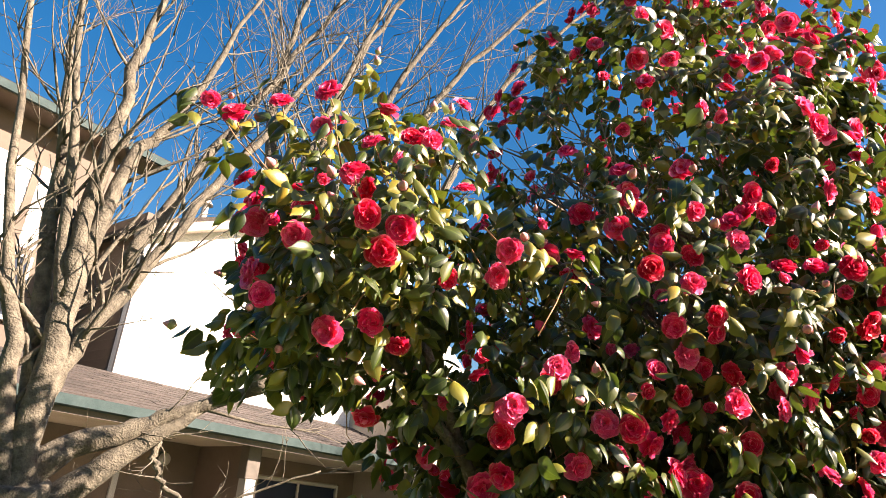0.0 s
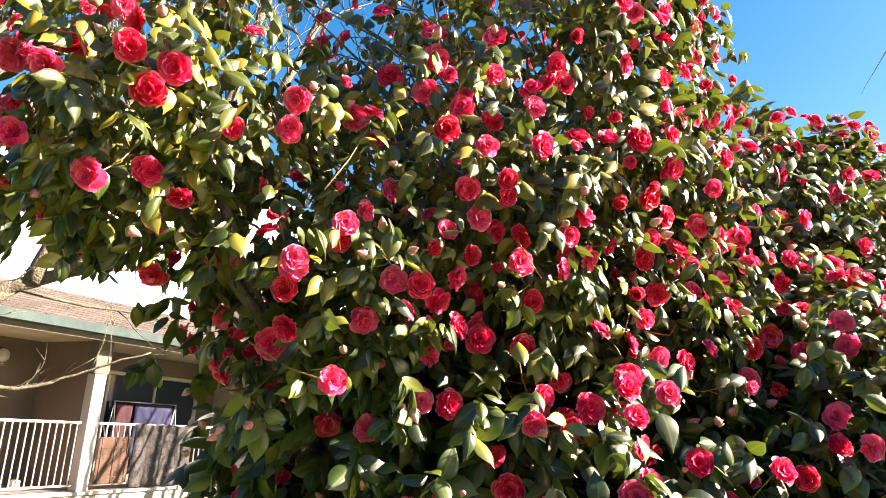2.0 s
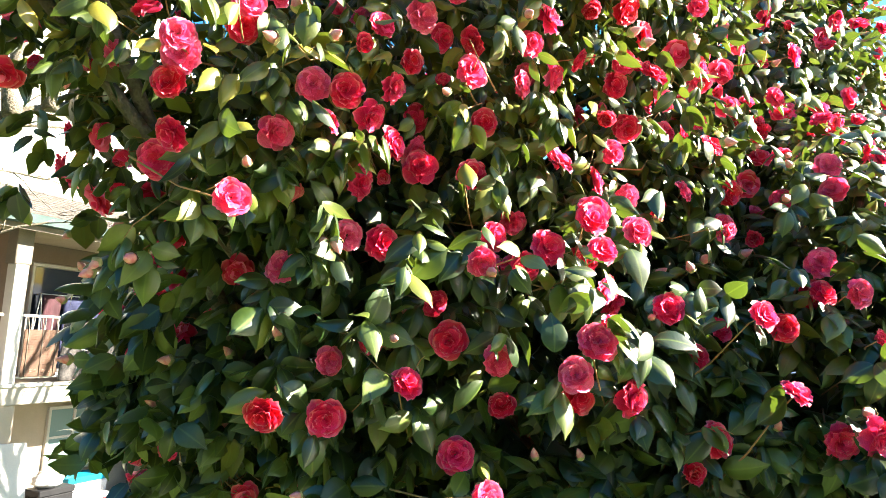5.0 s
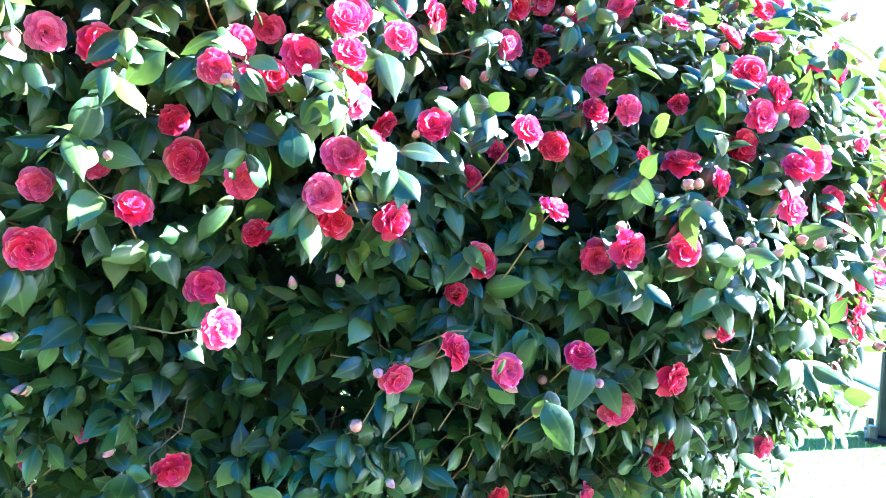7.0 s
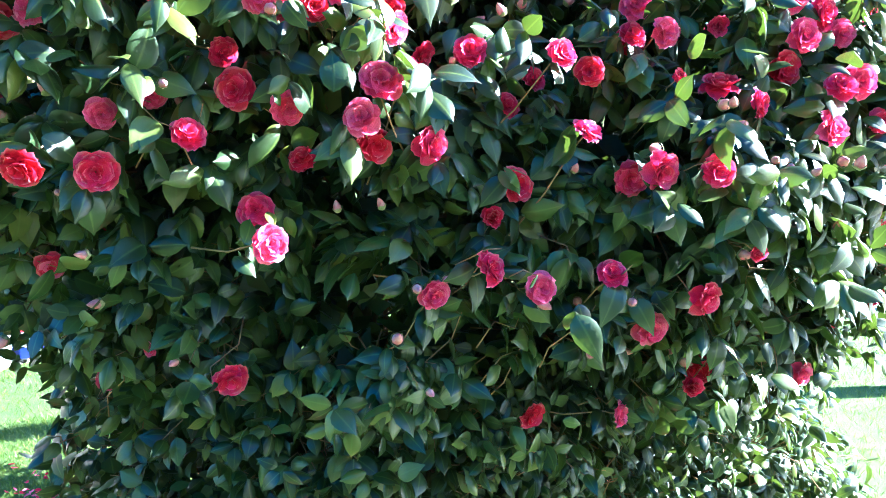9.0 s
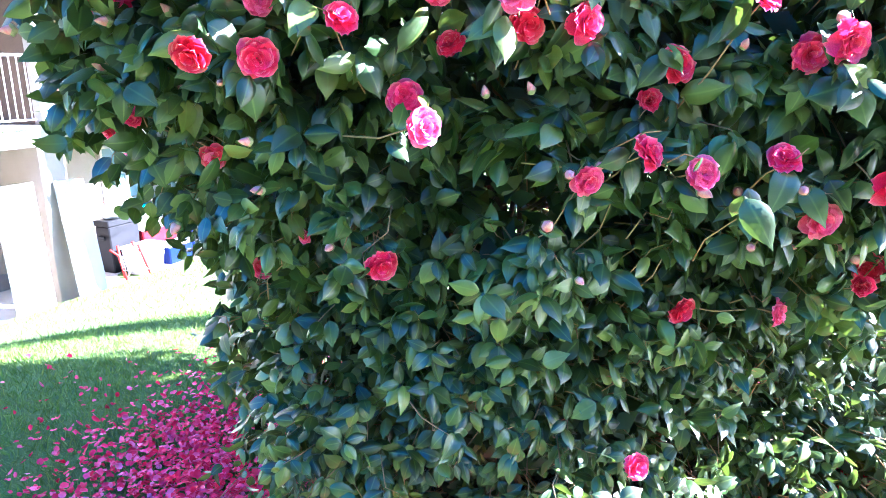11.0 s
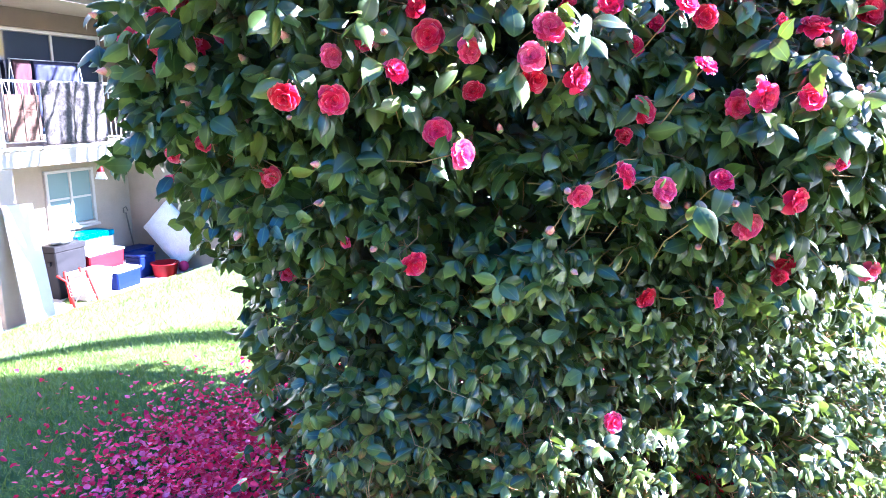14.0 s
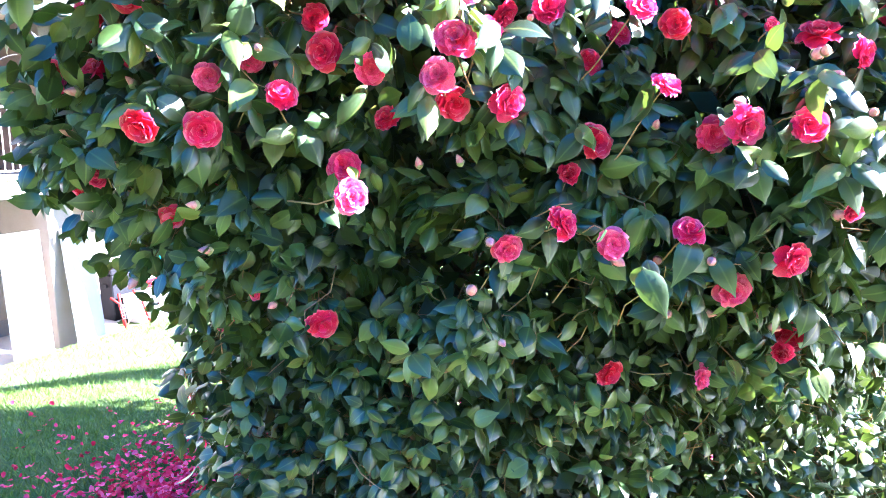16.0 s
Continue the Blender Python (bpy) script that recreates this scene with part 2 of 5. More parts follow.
def boxed(name, lo, hi, mat, parent=None, label="", bevel=0.0, m=None):
    bm = bmesh.new()
    box(bm, lo, hi, m, bevel)
    return part(name, bm, mat, parent, label)


def tube_data(pts, radii, sides=7):
    """Verts and faces of a tapered tube along pts."""
    pts = [Vector(p) for p in pts]
    verts, faces = [], []
    side = Vector((1, 0, 0))
    for i, p in enumerate(pts):
        d = (pts[min(i + 1, len(pts) - 1)] - pts[max(i - 1, 0)]).normalized()
        side = (side - d * side.dot(d))
        if side.length < 1e-3:
            side = d.orthogonal()
        side.normalize()
        up = d.cross(side)
        for k in range(sides):
            a = 2 * math.pi * k / sides
            verts.append(p + (side * math.cos(a) + up * math.sin(a)) * radii[i])
    for i in range(len(pts) - 1):
        for k in range(sides):
            a, b = i * sides + k, i * sides + (k + 1) % sides
            faces.append((a, b, b + sides, a + sides))
    faces.append(tuple(range(sides))[::-1])
    faces.append(tuple(range((len(pts) - 1) * sides, len(pts) * sides)))
    return verts, faces


class Gather:
    """Collects pieces into one mesh."""

    def __init__(self):
        self.v, self.f = [], []

    def add(self, verts, faces):
        k = len(self.v)
        self.v.extend(verts)
        self.f.extend(tuple(i + k for i in f) for f in faces)


def thing(name, label, category, at=(0, 0, 0), group="", kind=""):
    ob = new(name)
    ob.location = at
    ob.empty_display_size = 0.1
    return tagged(ob, label, category, group, kind)


# ---- ground ----
HOUSE = Vector((-2.2, 12.4, 0.0))                 # a point on the balcony front
ALONG = Vector((0.609, 0.793, 0.0)).normalized()  # along the front
OUT = Vector((ALONG.y, -ALONG.x, 0.0))            # from the front towards the lawn
PATIO_Z = -1.72


def ground_z(x, y):
    d = (x - HOUSE.x) * OUT.x + (y - HOUSE.y) * OUT.y
    t = np.clip((6.3 - d) / 6.0, 0, 1)
    return PATIO_Z * (t * t * (1.6 - 0.6 * t)) + 0.012 * np.sin(x * 2.1 + 0.7 * y) * np.cos(y * 1.7)


def build_ground():
    xs = np.concatenate((np.geomspace(900, 9, 18) * -1, np.linspace(-8, 10, 91), np.geomspace(11, 900, 18)))
    ys = np.concatenate((np.geomspace(900, 9, 18) * -1, np.linspace(-8, 20, 141), np.geomspace(21, 900, 18)))
    X, Y = np.meshgrid(xs, ys)
    Z = ground_z(X, Y)
    nx, ny = len(xs), len(ys)
    verts = np.stack((X, Y, Z), -1).reshape(-1, 3)
    i = np.arange(nx * ny).reshape(ny, nx)
    faces = np.stack((i[:-1, :-1], i[:-1, 1:], i[1:, 1:], i[1:, :-1]), -1).reshape(-1, 4)
    ob = link_mesh("ground", verts.tolist(), faces.tolist(), GRASS_SOIL, smooth=True)
    return tagged(ob, "mown green lawn sloping down to the house", "lawn", kind="structure")


build_ground()


# unseen plain wall, added behind the camera to hold back sky light
tagged(boxed("sky_block_wall", (-34.0, -9.4, -0.5), (9.0, -9.0, 9.0), STUCCO, bevel=0.02), "plain beige stucco wall added out of view to hold back sky light", "wall", kind="structure")

# ---- camellia ----
LOBES = (  # centre, radii
    ((1.65, 3.00, 1.70), (1.28, 1.25, 1.45)),
    ((1.14, 2.62, 3.15), (0.92, 0.82, 1.65)),
    ((2.38, 2.42, 1.82), (0.95, 0.92, 0.97)),
    ((2.68, 2.82, 2.85), (0.62, 0.60, 0.86)),
    ((-0.04, 2.06, 3.03), (0.48, 0.50, 0.40)),
    ((-0.13, 2.10, 2.84), (0.45, 0.46, 0.25)),
    ((0.50, 2.34, 2.59), (0.47, 0.54, 0.46)),
    ((0.76, 2.90, 1.85), (0.64, 0.76, 0.68)),
    ((0.74, 2.40, 2.12), (0.40, 0.48, 0.44)),
    ((1.56, 2.81, 0.66), (1.06, 0.98, 0.92)),
    ((2.56, 2.53, 0.46), (0.92, 0.80, 0.62)),
)


def bush_depth(p):
    """Signed depth of points under the bush's uneven outline (negative inside)."""
    best = np.full(len(p), 9.0)
    for c, r in LOBES:
        q = (p - np.array(c)) / np.array(r)
        best = np.minimum(best, (np.sqrt((q * q).sum(1)) - 1) * min(r))
    x, y, z = p[:, 0], p[:, 1], p[:, 2]
    lumps = np.sin(x * 6.1 + 1.3 * np.sin(z * 4.0)) * np.sin(y * 5.3 + 0.5) * np.sin(z * 5.7 + 1.1) * 0.07
    lumps += np.sin(x * 14.0 + 2 * np.sin(z * 5.0)) * np.sin(z * 13.0 + y * 6.0 + 2 * np.sin(x * 4.0)) * 0.075
    # a shallow bay in the front, beside the right-hand bulge
    bay = 0.12 * np.exp(-((x - 1.50) / 0.50) ** 2 - ((z - 2.10) / 0.50) ** 2) * (y < 2.5)
    return best + np.maximum(lumps, -0.035) + bay


def bush_out(p):
    h = 0.03
    g = np.stack([bush_depth(p + np.eye(3)[i] * h) - bush_depth(p - np.eye(3)[i] * h) for i in range(3)], 1)
    return g / np.maximum(np.linalg.norm(g, axis=1, keepdims=True), 1e-6)


def openness(p):
    """Share of the leafage that is missing: the top of the crown and the fork between its two heads are airy."""
    x, y, z = p[:, 0], p[:, 1], p[:, 2]
    gone = np.interp(z, (2.6, 3.1, 3.9), (0.0, 0.42, 0.72)) * np.interp(x, (0.9, 1.4), (1.0, 0.35))
    tufts = np.sin(x * 17 + 2 * np.sin(z * 9)) * np.sin(z * 15 + 2 * np.sin(y * 8)) * np.sin(y * 13 + x * 5)
    gone = gone * (1 + 0.6 * tufts)
    for cx, cz, rise, rx, rz, much in ((0.44, 3.38, 0.52, 0.25, 0.38, 0.97), (0.60, 3.70, 0.62, 0.26, 0.28, 0.95), (0.25, 2.84, 0.3, 0.20, 0.15, 0.80), (1.15, 3.60, 0.6, 0.14, 0.14, 0.8)):
        q = ((x - cx - 0.20 * (y - 2.1)) / rx) ** 2 + ((z - cz - rise * (y - 2.1)) / rz) ** 2
        gone = np.maximum(gone, much * np.exp(-q ** 2) * (1 + 0.25 * tufts))
    return np.clip(gone, 0, 1)


def leaf_template(fine=True):
    """One blade, 1 long along +y, upper face +z: broad oval with a short drawn-out tip, folded along its midrib and curling down.
    Returns its points, its faces and the mark of its midrib."""
    if fine:
        us = (0.0, 0.05, 0.15, 0.31, 0.49, 0.66, 0.80, 0.90, 1.0)
        ws = (0.018, 0.115, 0.225, 0.300, 0.302, 0.245, 0.150, 0.060, 0.004)
        ks = (-1, -0.6, 0, 0.6, 1)
    else:
        us = (0.0, 0.12, 0.36, 0.64, 0.86, 1.0)
        ws = (0.018, 0.215, 0.335, 0.290, 0.125, 0.004)
        ks = (-1, 0, 1)
    verts, faces, n = [], [], len(ks)
    for u, w in zip(us, ws):
        bend = -0.34 * u * u - 0.12 * max(0.0, u - 0.75)
        for k in ks:
            verts.append((k * w, u, bend + 0.14 * abs(k) * w - 0.62 * k * k * w + 0.014 * k * math.sin(9.0 * u)))
    for i in range(len(us) - 1):
        for k in range(n - 1):
            a = i * n + k
            faces.append((a, a + 1, a + n + 1, a + n))
    return np.array(verts), np.array(faces), np.tile([1.0 - abs(k) for k in ks], len(us))


def unit(a):
    return a / np.maximum(np.linalg.norm(a, axis=-1, keepdims=True), 1e-9)


def scatter(template, faces, place, y_axis, z_axis, size, bend=None):
    """Copies of a template with its y along y_axis and z near z_axis; joined verts and faces."""
    yy = unit(y_axis)
    xx = unit(np.cross(yy, z_axis))
    zz = np.cross(xx, yy)
    t = np.repeat(template[None], len(place), 0)
    if bend is not None:
        t = t.copy()
        t[:, :, 2] += bend[:, None, 0] * t[:, :, 1] ** 2
        t[:, :, 0] *= bend[:, None, 1]
        t[:, :, 2] += bend[:, None, 2] * np.abs(t[:, :, 0])
        t[:, :, 0] += bend[:, None, 3] * t[:, :, 1] ** 2
    t = t * size[:, None, None]
    v = place[:, None] + t[..., 0:1] * xx[:, None] + t[..., 1:2] * yy[:, None] + t[..., 2:3] * zz[:, None]
    n = template.shape[0]
    f = faces[None] + (np.arange(len(place)) * n)[:, None, None]
    return v.reshape(-1, 3), f.reshape(-1, faces.shape[1])


def fast_mesh(name, v, f, mat, parent=None, label=""):
    me = bpy.data.meshes.new(name)
    k = f.shape[1]
    me.vertices.add(len(v))
    me.vertices.foreach_set("co", np.ascontiguousarray(v, dtype=np.float32).ravel())
    me.loops.add(f.size)
    me.loops.foreach_set("vertex_index", np.ascontiguousarray(f, dtype=np.int32).ravel())
    me.polygons.add(len(f))
    me.polygons.foreach_set("loop_start", np.arange(0, f.size, k, dtype=np.int32))
    me.polygons.foreach_set("use_smooth", np.ones(len(f), dtype=bool))
    me.materials.append(mat)
    me.update(calc_edges=True)
    ob = new(name, me)
    if parent:
        ob.parent = parent
    if label:
        tagged(ob, label)
    return ob


def ribbed(me, marks, blades):
    """Marks the midrib of leaf blades for their material."""
    me.attributes.new("rib", "FLOAT", "POINT").data.foreach_set("value", np.tile(marks, blades))


BLOOMS_LOW = [
    (1.55, 1.78, 0.76), (1.88, 1.73, 1.17), (1.66, 1.81, 1.17), (2.08, 1.69, 1.24), (0.93, 2.0, 1.29),
    (1.87, 1.62, 1.43), (1.94, 1.52, 1.52), (1.34, 1.7, 1.53), (1.55, 1.6, 1.55), (1.45, 1.65, 1.59),
    (2.03, 1.47, 1.63), (0.99, 1.73, 1.65), (0.33, 2.36, 1.65), (1.51, 1.77, 1.69),
]
BLOOMS_MIDDLE = [
    (1.57, 1.76, 1.77), (0.67, 1.89, 1.79), (1.79, 1.62, 1.79), (0.54, 1.88, 1.8), (1.94, 1.51, 1.81),
    (1.82, 1.55, 1.81), (0.19, 2.7, 1.84), (1.36, 1.79, 1.86), (0.85, 1.89, 1.87), (2.62, 1.6, 1.87),
    (1.66, 1.61, 1.89), (0.68, 1.96, 1.91), (1.18, 1.72, 1.91), (1.05, 1.85, 1.93), (1.59, 1.86, 1.96),
    (0.95, 1.91, 1.97), (1.21, 1.68, 1.98), (0.08, 2.83, 2.0), (2.28, 1.49, 2.01), (1.91, 1.62, 2.02),
    (0.93, 1.99, 2.06), (1.62, 1.66, 2.06), (2.24, 1.62, 2.06), (1.45, 1.78, 2.07), (1.26, 1.75, 2.1),
    (1.9, 1.66, 2.13), (0.99, 1.82, 2.15), (1.11, 1.85, 2.15), (1.22, 1.68, 2.18), (0.7, 1.94, 2.2),
    (0.44, 1.76, 2.23), (1.37, 1.79, 2.25), (1.23, 1.75, 2.26),
]
BLOOMS_CROWN = [
    (0.66, 1.83, 2.51), (0.32, 1.69, 2.52), (0.95, 1.83, 2.6), (0.44, 1.75, 2.64), (-0.16, 1.63, 2.66),
    (0.73, 1.82, 2.67), (0.26, 1.88, 2.69), (0.83, 1.86, 2.73), (-0.34, 1.63, 2.74), (1.98, 2.01, 2.75),
    (0.89, 1.78, 2.83), (-0.04, 1.55, 2.85), (-0.25, 1.51, 2.86), (0.82, 1.75, 2.91), (2.07, 2.03, 2.91),
    (-0.08, 1.49, 2.92), (0.0, 1.58, 2.93), (1.22, 1.82, 3.02), (0.96, 1.75, 3.05), (-0.46, 1.7, 3.1),
    (0.83, 1.72, 3.12), (0.55, 1.94, 3.19),
]
BLOOMS_LEFT = [
    (-0.64, 1.77, 3.4), (-0.57, 1.8, 3.38), (-0.39, 1.66, 3.34), (-0.22, 1.48, 3.26), (-0.3, 2.06, 3.54),
    (0.14, 1.87, 3.52), (-0.13, 1.51, 3.05), (-0.12, 1.73, 3.27), (0.0, 1.64, 3.24), (0.06, 1.66, 3.25),
    (0.04, 2.25, 2.85), (-0.07, 1.77, 2.73),
]
BLOOMS_UPPER = [
    (0.29, 1.64, 2.92), (0.27, 1.76, 2.89), (0.49, 1.78, 2.98), (0.7, 1.74, 2.94), (0.85, 1.82, 3.02),
    (1.31, 1.79, 3.01), (1.42, 1.79, 3.04), (1.0, 1.79, 2.95), (0.68, 1.78, 2.6), (1.15, 1.99, 2.68),
    (0.87, 2.05, 2.54), (0.59, 1.85, 2.52), (0.77, 1.83, 2.4), (0.87, 1.96, 2.39), (0.97, 1.86, 2.36),
    (-0.03, 2.45, 2.4), (0.09, 2.7, 2.0), (1.06, 1.94, 2.23), (1.45, 2.27, 2.7),
]
BLOOMS_RIGHT = [
    (1.75, 1.96, 2.32), (2.06, 1.9, 2.52), (1.97, 1.73, 2.14), (1.93, 1.83, 2.14), (1.27, 1.82, 2.29),
    (1.17, 1.86, 2.2), (1.71, 1.56, 1.58), (1.75, 1.74, 2.04), (2.25, 1.48, 1.91), (1.86, 1.73, 2.13),
    (2.32, 1.59, 2.2), (1.31, 1.79, 2.02), (1.67, 1.85, 2.29), (2.48, 1.69, 1.23),
]
BLOOMS_EDGE = [
    (2.67, 1.88, 2.54), (2.23, 1.60, 2.24), (2.37, 1.57, 2.15), (2.63, 1.64, 2.30), (2.85, 1.66, 2.20),
    (2.88, 1.62, 2.12), (2.78, 1.52, 2.03), (2.71, 1.52, 1.96), (2.86, 1.66, 1.92), (2.93, 1.58, 1.91),
    (2.54, 1.51, 2.08), (2.50, 1.54, 1.94), (2.64, 1.54, 1.73), (2.69, 1.54, 1.75), (2.56, 1.55, 1.65),
    (2.65, 1.55, 1.64), (2.68, 1.60, 1.57), (2.84, 1.66, 1.55),
]


def petal(length, width, cup, curl, rows=4, cols=4):
    """A rounded petal along +y, opening towards +z, with a wavy notched rim."""
    v, f = [], []
    for i in range(rows + 1):
        u = i / rows
        w = width * math.sin(math.pi * min(1.0, 0.16 + 0.60 * u)) ** 0.7 * (1.0 if u < 0.95 else 0.80)
        for k in range(cols + 1):
            s = 2 * k / cols - 1
            y = length * (u - 0.10 * u * s * s)
            v.append((s * w / 2, y, cup * (s * s) * w + curl * length * u * u + 0.11 * length * u * u * math.sin(5.5 * s + 4 * u)))
    for i in range(rows):
        for k in range(cols):
            a = i * (cols + 1) + k
            f.append((a, a + 1, a + cols + 2, a + cols + 1))
    return v, f


def bloom_mesh(name, rng, rings, rows=4, cols=4):
    """A double camellia flower 1 across facing +z: rings of overlapping petals, tighter towards the heart."""
    g = Gather()
    tips = []
    for r, (count, length, tilt, z) in enumerate(rings):
        for i in range(count):
            a = 2 * math.pi * (i + 0.5 * (r % 2) + rng.uniform(-0.18, 0.18)) / count
            L = length * rng.uniform(0.9, 1.08)
            v, f = petal(L, L * rng.uniform(1.0, 1.25), rng.uniform(0.10, 0.28), rng.uniform(-0.20, 0.12), rows, cols)
            m = pose(0, 0, 0, 0, 0, math.degrees(a)) @ Matrix.Translation((0, 0.02, z + rng.uniform(-0.015, 0.015))) @ pose(0, 0, 0, tilt + rng.uniform(-13, 13), rng.uniform(-15, 15), rng.uniform(-8, 8))
            g.add([m @ Vector(p) for p in v], f)
            tips.extend(q // (cols + 1) / rows for q in range((rows + 1) * (cols + 1)))
    me = bpy.data.meshes.new(name)
    me.from_pydata(g.v, [], g.f)
    me.polygons.foreach_set("use_smooth", np.ones(len(me.polygons), dtype=bool))
    me.materials.append(PETAL)
    me.attributes.new("tip", "FLOAT", "POINT").data.foreach_set("value", tips)
    return me


def bud_mesh():
    v, f = [], []
    rows, sides = 7, 8
    for i in range(rows + 1):
        u = i / rows
        r = 0.34 * math.sin(math.pi * u ** 0.8) ** 0.8 * (1 - 0.25 * u) + 0.01
        for k in range(sides):
            a = 2 * math.pi * k / sides + 0.5 * u
            v.append((r * math.cos(a) * (1 + 0.06 * (k % 2)), u, r * math.sin(a)))
    for i in range(rows):
        for k in range(sides):
            a, b = i * sides + k, i * sides + (k + 1) % sides
            f.append((a, b, b + sides, a + sides))
    return v, f


def facing(p, out, size, spin, lift=0.0):
    z = Vector(out).normalized()
    q = z.to_track_quat("Z", "Y").to_matrix().to_4x4()
    return Matrix.Translation(Vector(p) + z * lift) @ q @ pose(0, 0, 0, 0, 0, spin) @ Matrix.Diagonal((size, size, size, 1))


def build_camellia():
    rng = np.random.default_rng(5)
    rnd = random.Random(11)
    shrub = thing("camellia_shrub", "tall glossy camellia shrub covered in red double blossoms", "flowering shrub")

    # stems and limbs inside the crown
    stems = Gather()
    bases = [(1.62 + rnd.uniform(-0.16, 0.16), 2.9 + rnd.uniform(-0.16, 0.16), -0.05) for _ in range(7)]
    tips = [Vector(c) for c, r in LOBES]
    for bi, b in enumerate(bases):
        t = part_stem(stems, Vector(b), tips[bi % len(tips)], 0.045, rnd)
    for _ in range(150):
        start = Vector((rnd.uniform(0.75, 1.35), rnd.uniform(2.4, 2.9), rnd.uniform(2.6, 3.5)))
        end = start + Vector((rnd.gauss(-0.30, 0.22), rnd.gauss(-0.12, 0.15), rnd.uniform(0.15, 0.5)))
        mid = start.lerp(end, 0.5) + Vector((rnd.gauss(0, 0.07), rnd.gauss(0, 0.07), rnd.gauss(0, 0.05)))
        stems.add(*tube_data([start, mid, end], [0.008, 0.005, 0.002], 5))
        for _ in range(3):
            q = mid.lerp(end, rnd.random())
            stems.add(*tube_data([q, q + Vector((rnd.gauss(0, 0.07), rnd.gauss(0, 0.07), rnd.uniform(0.02, 0.16)))], [0.003, 0.0014], 4))
    link_mesh("trunk", stems.v, stems.f, BARK_SHRUB, shrub, "grey-brown multiple stems", smooth=True)
    limbs = Gather()
    for n in range(240):
        c, r = LOBES[n % len(LOBES)]
        if c[0] < 0.2 and n > 80:
            continue
        d = Vector((rnd.gauss(0, 1), rnd.gauss(0, 1) - 0.4, rnd.gauss(0, 1))).normalized()
        end = Vector(c) + Vector([d[i] * r[i] * 0.80 for i in range(3)])
        if end.z < 0.15 or end.y < 2.3 or bush_depth(np.array([tuple(end)]))[0] > -0.15:
            continue
        start = Vector(c) * 0.75 + Vector((1.6, 2.9, end.z * 0.5)) * 0.25
        mid = start.lerp(end, 0.55) + Vector((rnd.gauss(0, 0.08), rnd.gauss(0, 0.08), -0.06))
        limbs.add(*tube_data([start, mid, end], [0.012, 0.007, 0.003], 5))
    tagged(link_mesh("inner_branchwork", limbs.v, limbs.f, TWIG, shrub, smooth=True), kind="stuff")

    # blossoms: the ones that stand out, then the rest of the crown
    centres = [Vector(p) for p in BLOOMS_LOW + BLOOMS_MIDDLE + BLOOMS_CROWN + BLOOMS_LEFT + BLOOMS_UPPER + BLOOMS_RIGHT + BLOOMS_EDGE]
    fixed = len(centres)
    cand = rng.uniform((-0.7, 1.2, 0.35), (3.4, 4.2, 4.9), (200000, 3))
    dep = bush_depth(cand)
    cand = cand[(dep > -0.05) & (dep < 0.02)]
    per_m2 = np.interp(cand[:, 2], (0.4, 1.1, 1.3, 1.7, 2.2, 2.5), (1.2, 2.0, 5.0, 16.0, 38.0, 72.0))
    per_m2 *= np.where(cand[:, 1] > 3.2, 0.4, 1.0) * np.where((cand[:, 1] < 2.3) & (cand[:, 2] < 2.45), np.interp(cand[:, 2], (1.7, 2.1, 2.3), (0.30, 0.40, 0.72)), 1.0) * np.where((cand[:, 0] < 0.5) & (cand[:, 1] < 2.4), 0.45, 1.0)
    cand = cand[rng.random(len(cand)) < per_m2 * (4.1 * 3.0 * 4.55 / 200000) / 0.07 * 1.25]
    cand = cand[rng.random(len(cand)) > 0.7 * openness(cand)]
    arr = np.array([tuple(c) for c in centres])
    for p in cand:
        if np.min(((arr - p) ** 2).sum(1)) > 0.066 ** 2:
            arr = np.vstack((arr, p))
    outs = bush_out(arr)
    outs[:, 1] -= 0.25
    loose = np.where(np.arange(len(arr)) < fixed, 0.24, 0.33)[:, None]
    outs[:fixed] += np.array((-0.05, -0.55, 0.05))
    outs = unit(outs + rng.normal(0, 1, outs.shape) * loose + np.array((0.16, 0, 0.05)))
    shapes, plain_shapes = [], []
    for made, fineness in ((shapes, (4, 4)), (plain_shapes, (3, 2))):
        for k in range(6):
            rings = [(6, 0.53, 2 + 5 * (k % 3), 0.0), (6, 0.47, 15 + 7 * (k % 2), 0.03), (5, 0.40, 28 + 7 * (k % 3), 0.06), (4 + k % 2, 0.30, 46 + 6 * (k % 2), 0.08), (3, 0.19, 62, 0.09)]
            made.append(bloom_mesh("blossom", random.Random(k), rings, *fineness))
        for k in range(2):
            made.append(bloom_mesh("blossom", random.Random(20 + k), [(6, 0.42, 55, 0.0), (6, 0.38, 66, 0.02), (5, 0.30, 76, 0.05)], *fineness))
    order = list(range(fixed)) + sorted(range(fixed, len(arr)), key=lambda i: arr[i][1] + 0.25 * abs(arr[i][2] - 2.0))
    far = Gather()
    far_tips = []
    sizes = np.where(arr[:, 2] > 2.4, 0.073, 0.079) * rng.uniform(0.82, 1.14, len(arr))
    for n, i in enumerate(order):
        me = (shapes if n < 290 else plain_shapes)[rnd.randrange(6) if rnd.random() < (0.95 if i < fixed else 0.8) else 6 + rnd.randrange(2)]
        m = facing(arr[i], outs[i], sizes[i], rnd.uniform(0, 360), -0.004 if i < fixed else 0.02)
        if n < 290:
            ob = new("blossom", me)
            ob.parent, ob.matrix_world = shrub, m
        else:
            far.add([m @ v.co for v in me.vertices], [tuple(p.vertices) for p in me.polygons])
            far_tips.extend(a.value for a in me.attributes["tip"].data)
    ob = link_mesh("far_blossoms", far.v, far.f, PETAL_MASS, shrub, smooth=True)
    ob.data.attributes.new("tip", "FLOAT", "POINT").data.foreach_set("value", far_tips)
    tagged(ob, "red blossoms of the upper and rear crown", kind="stuff")

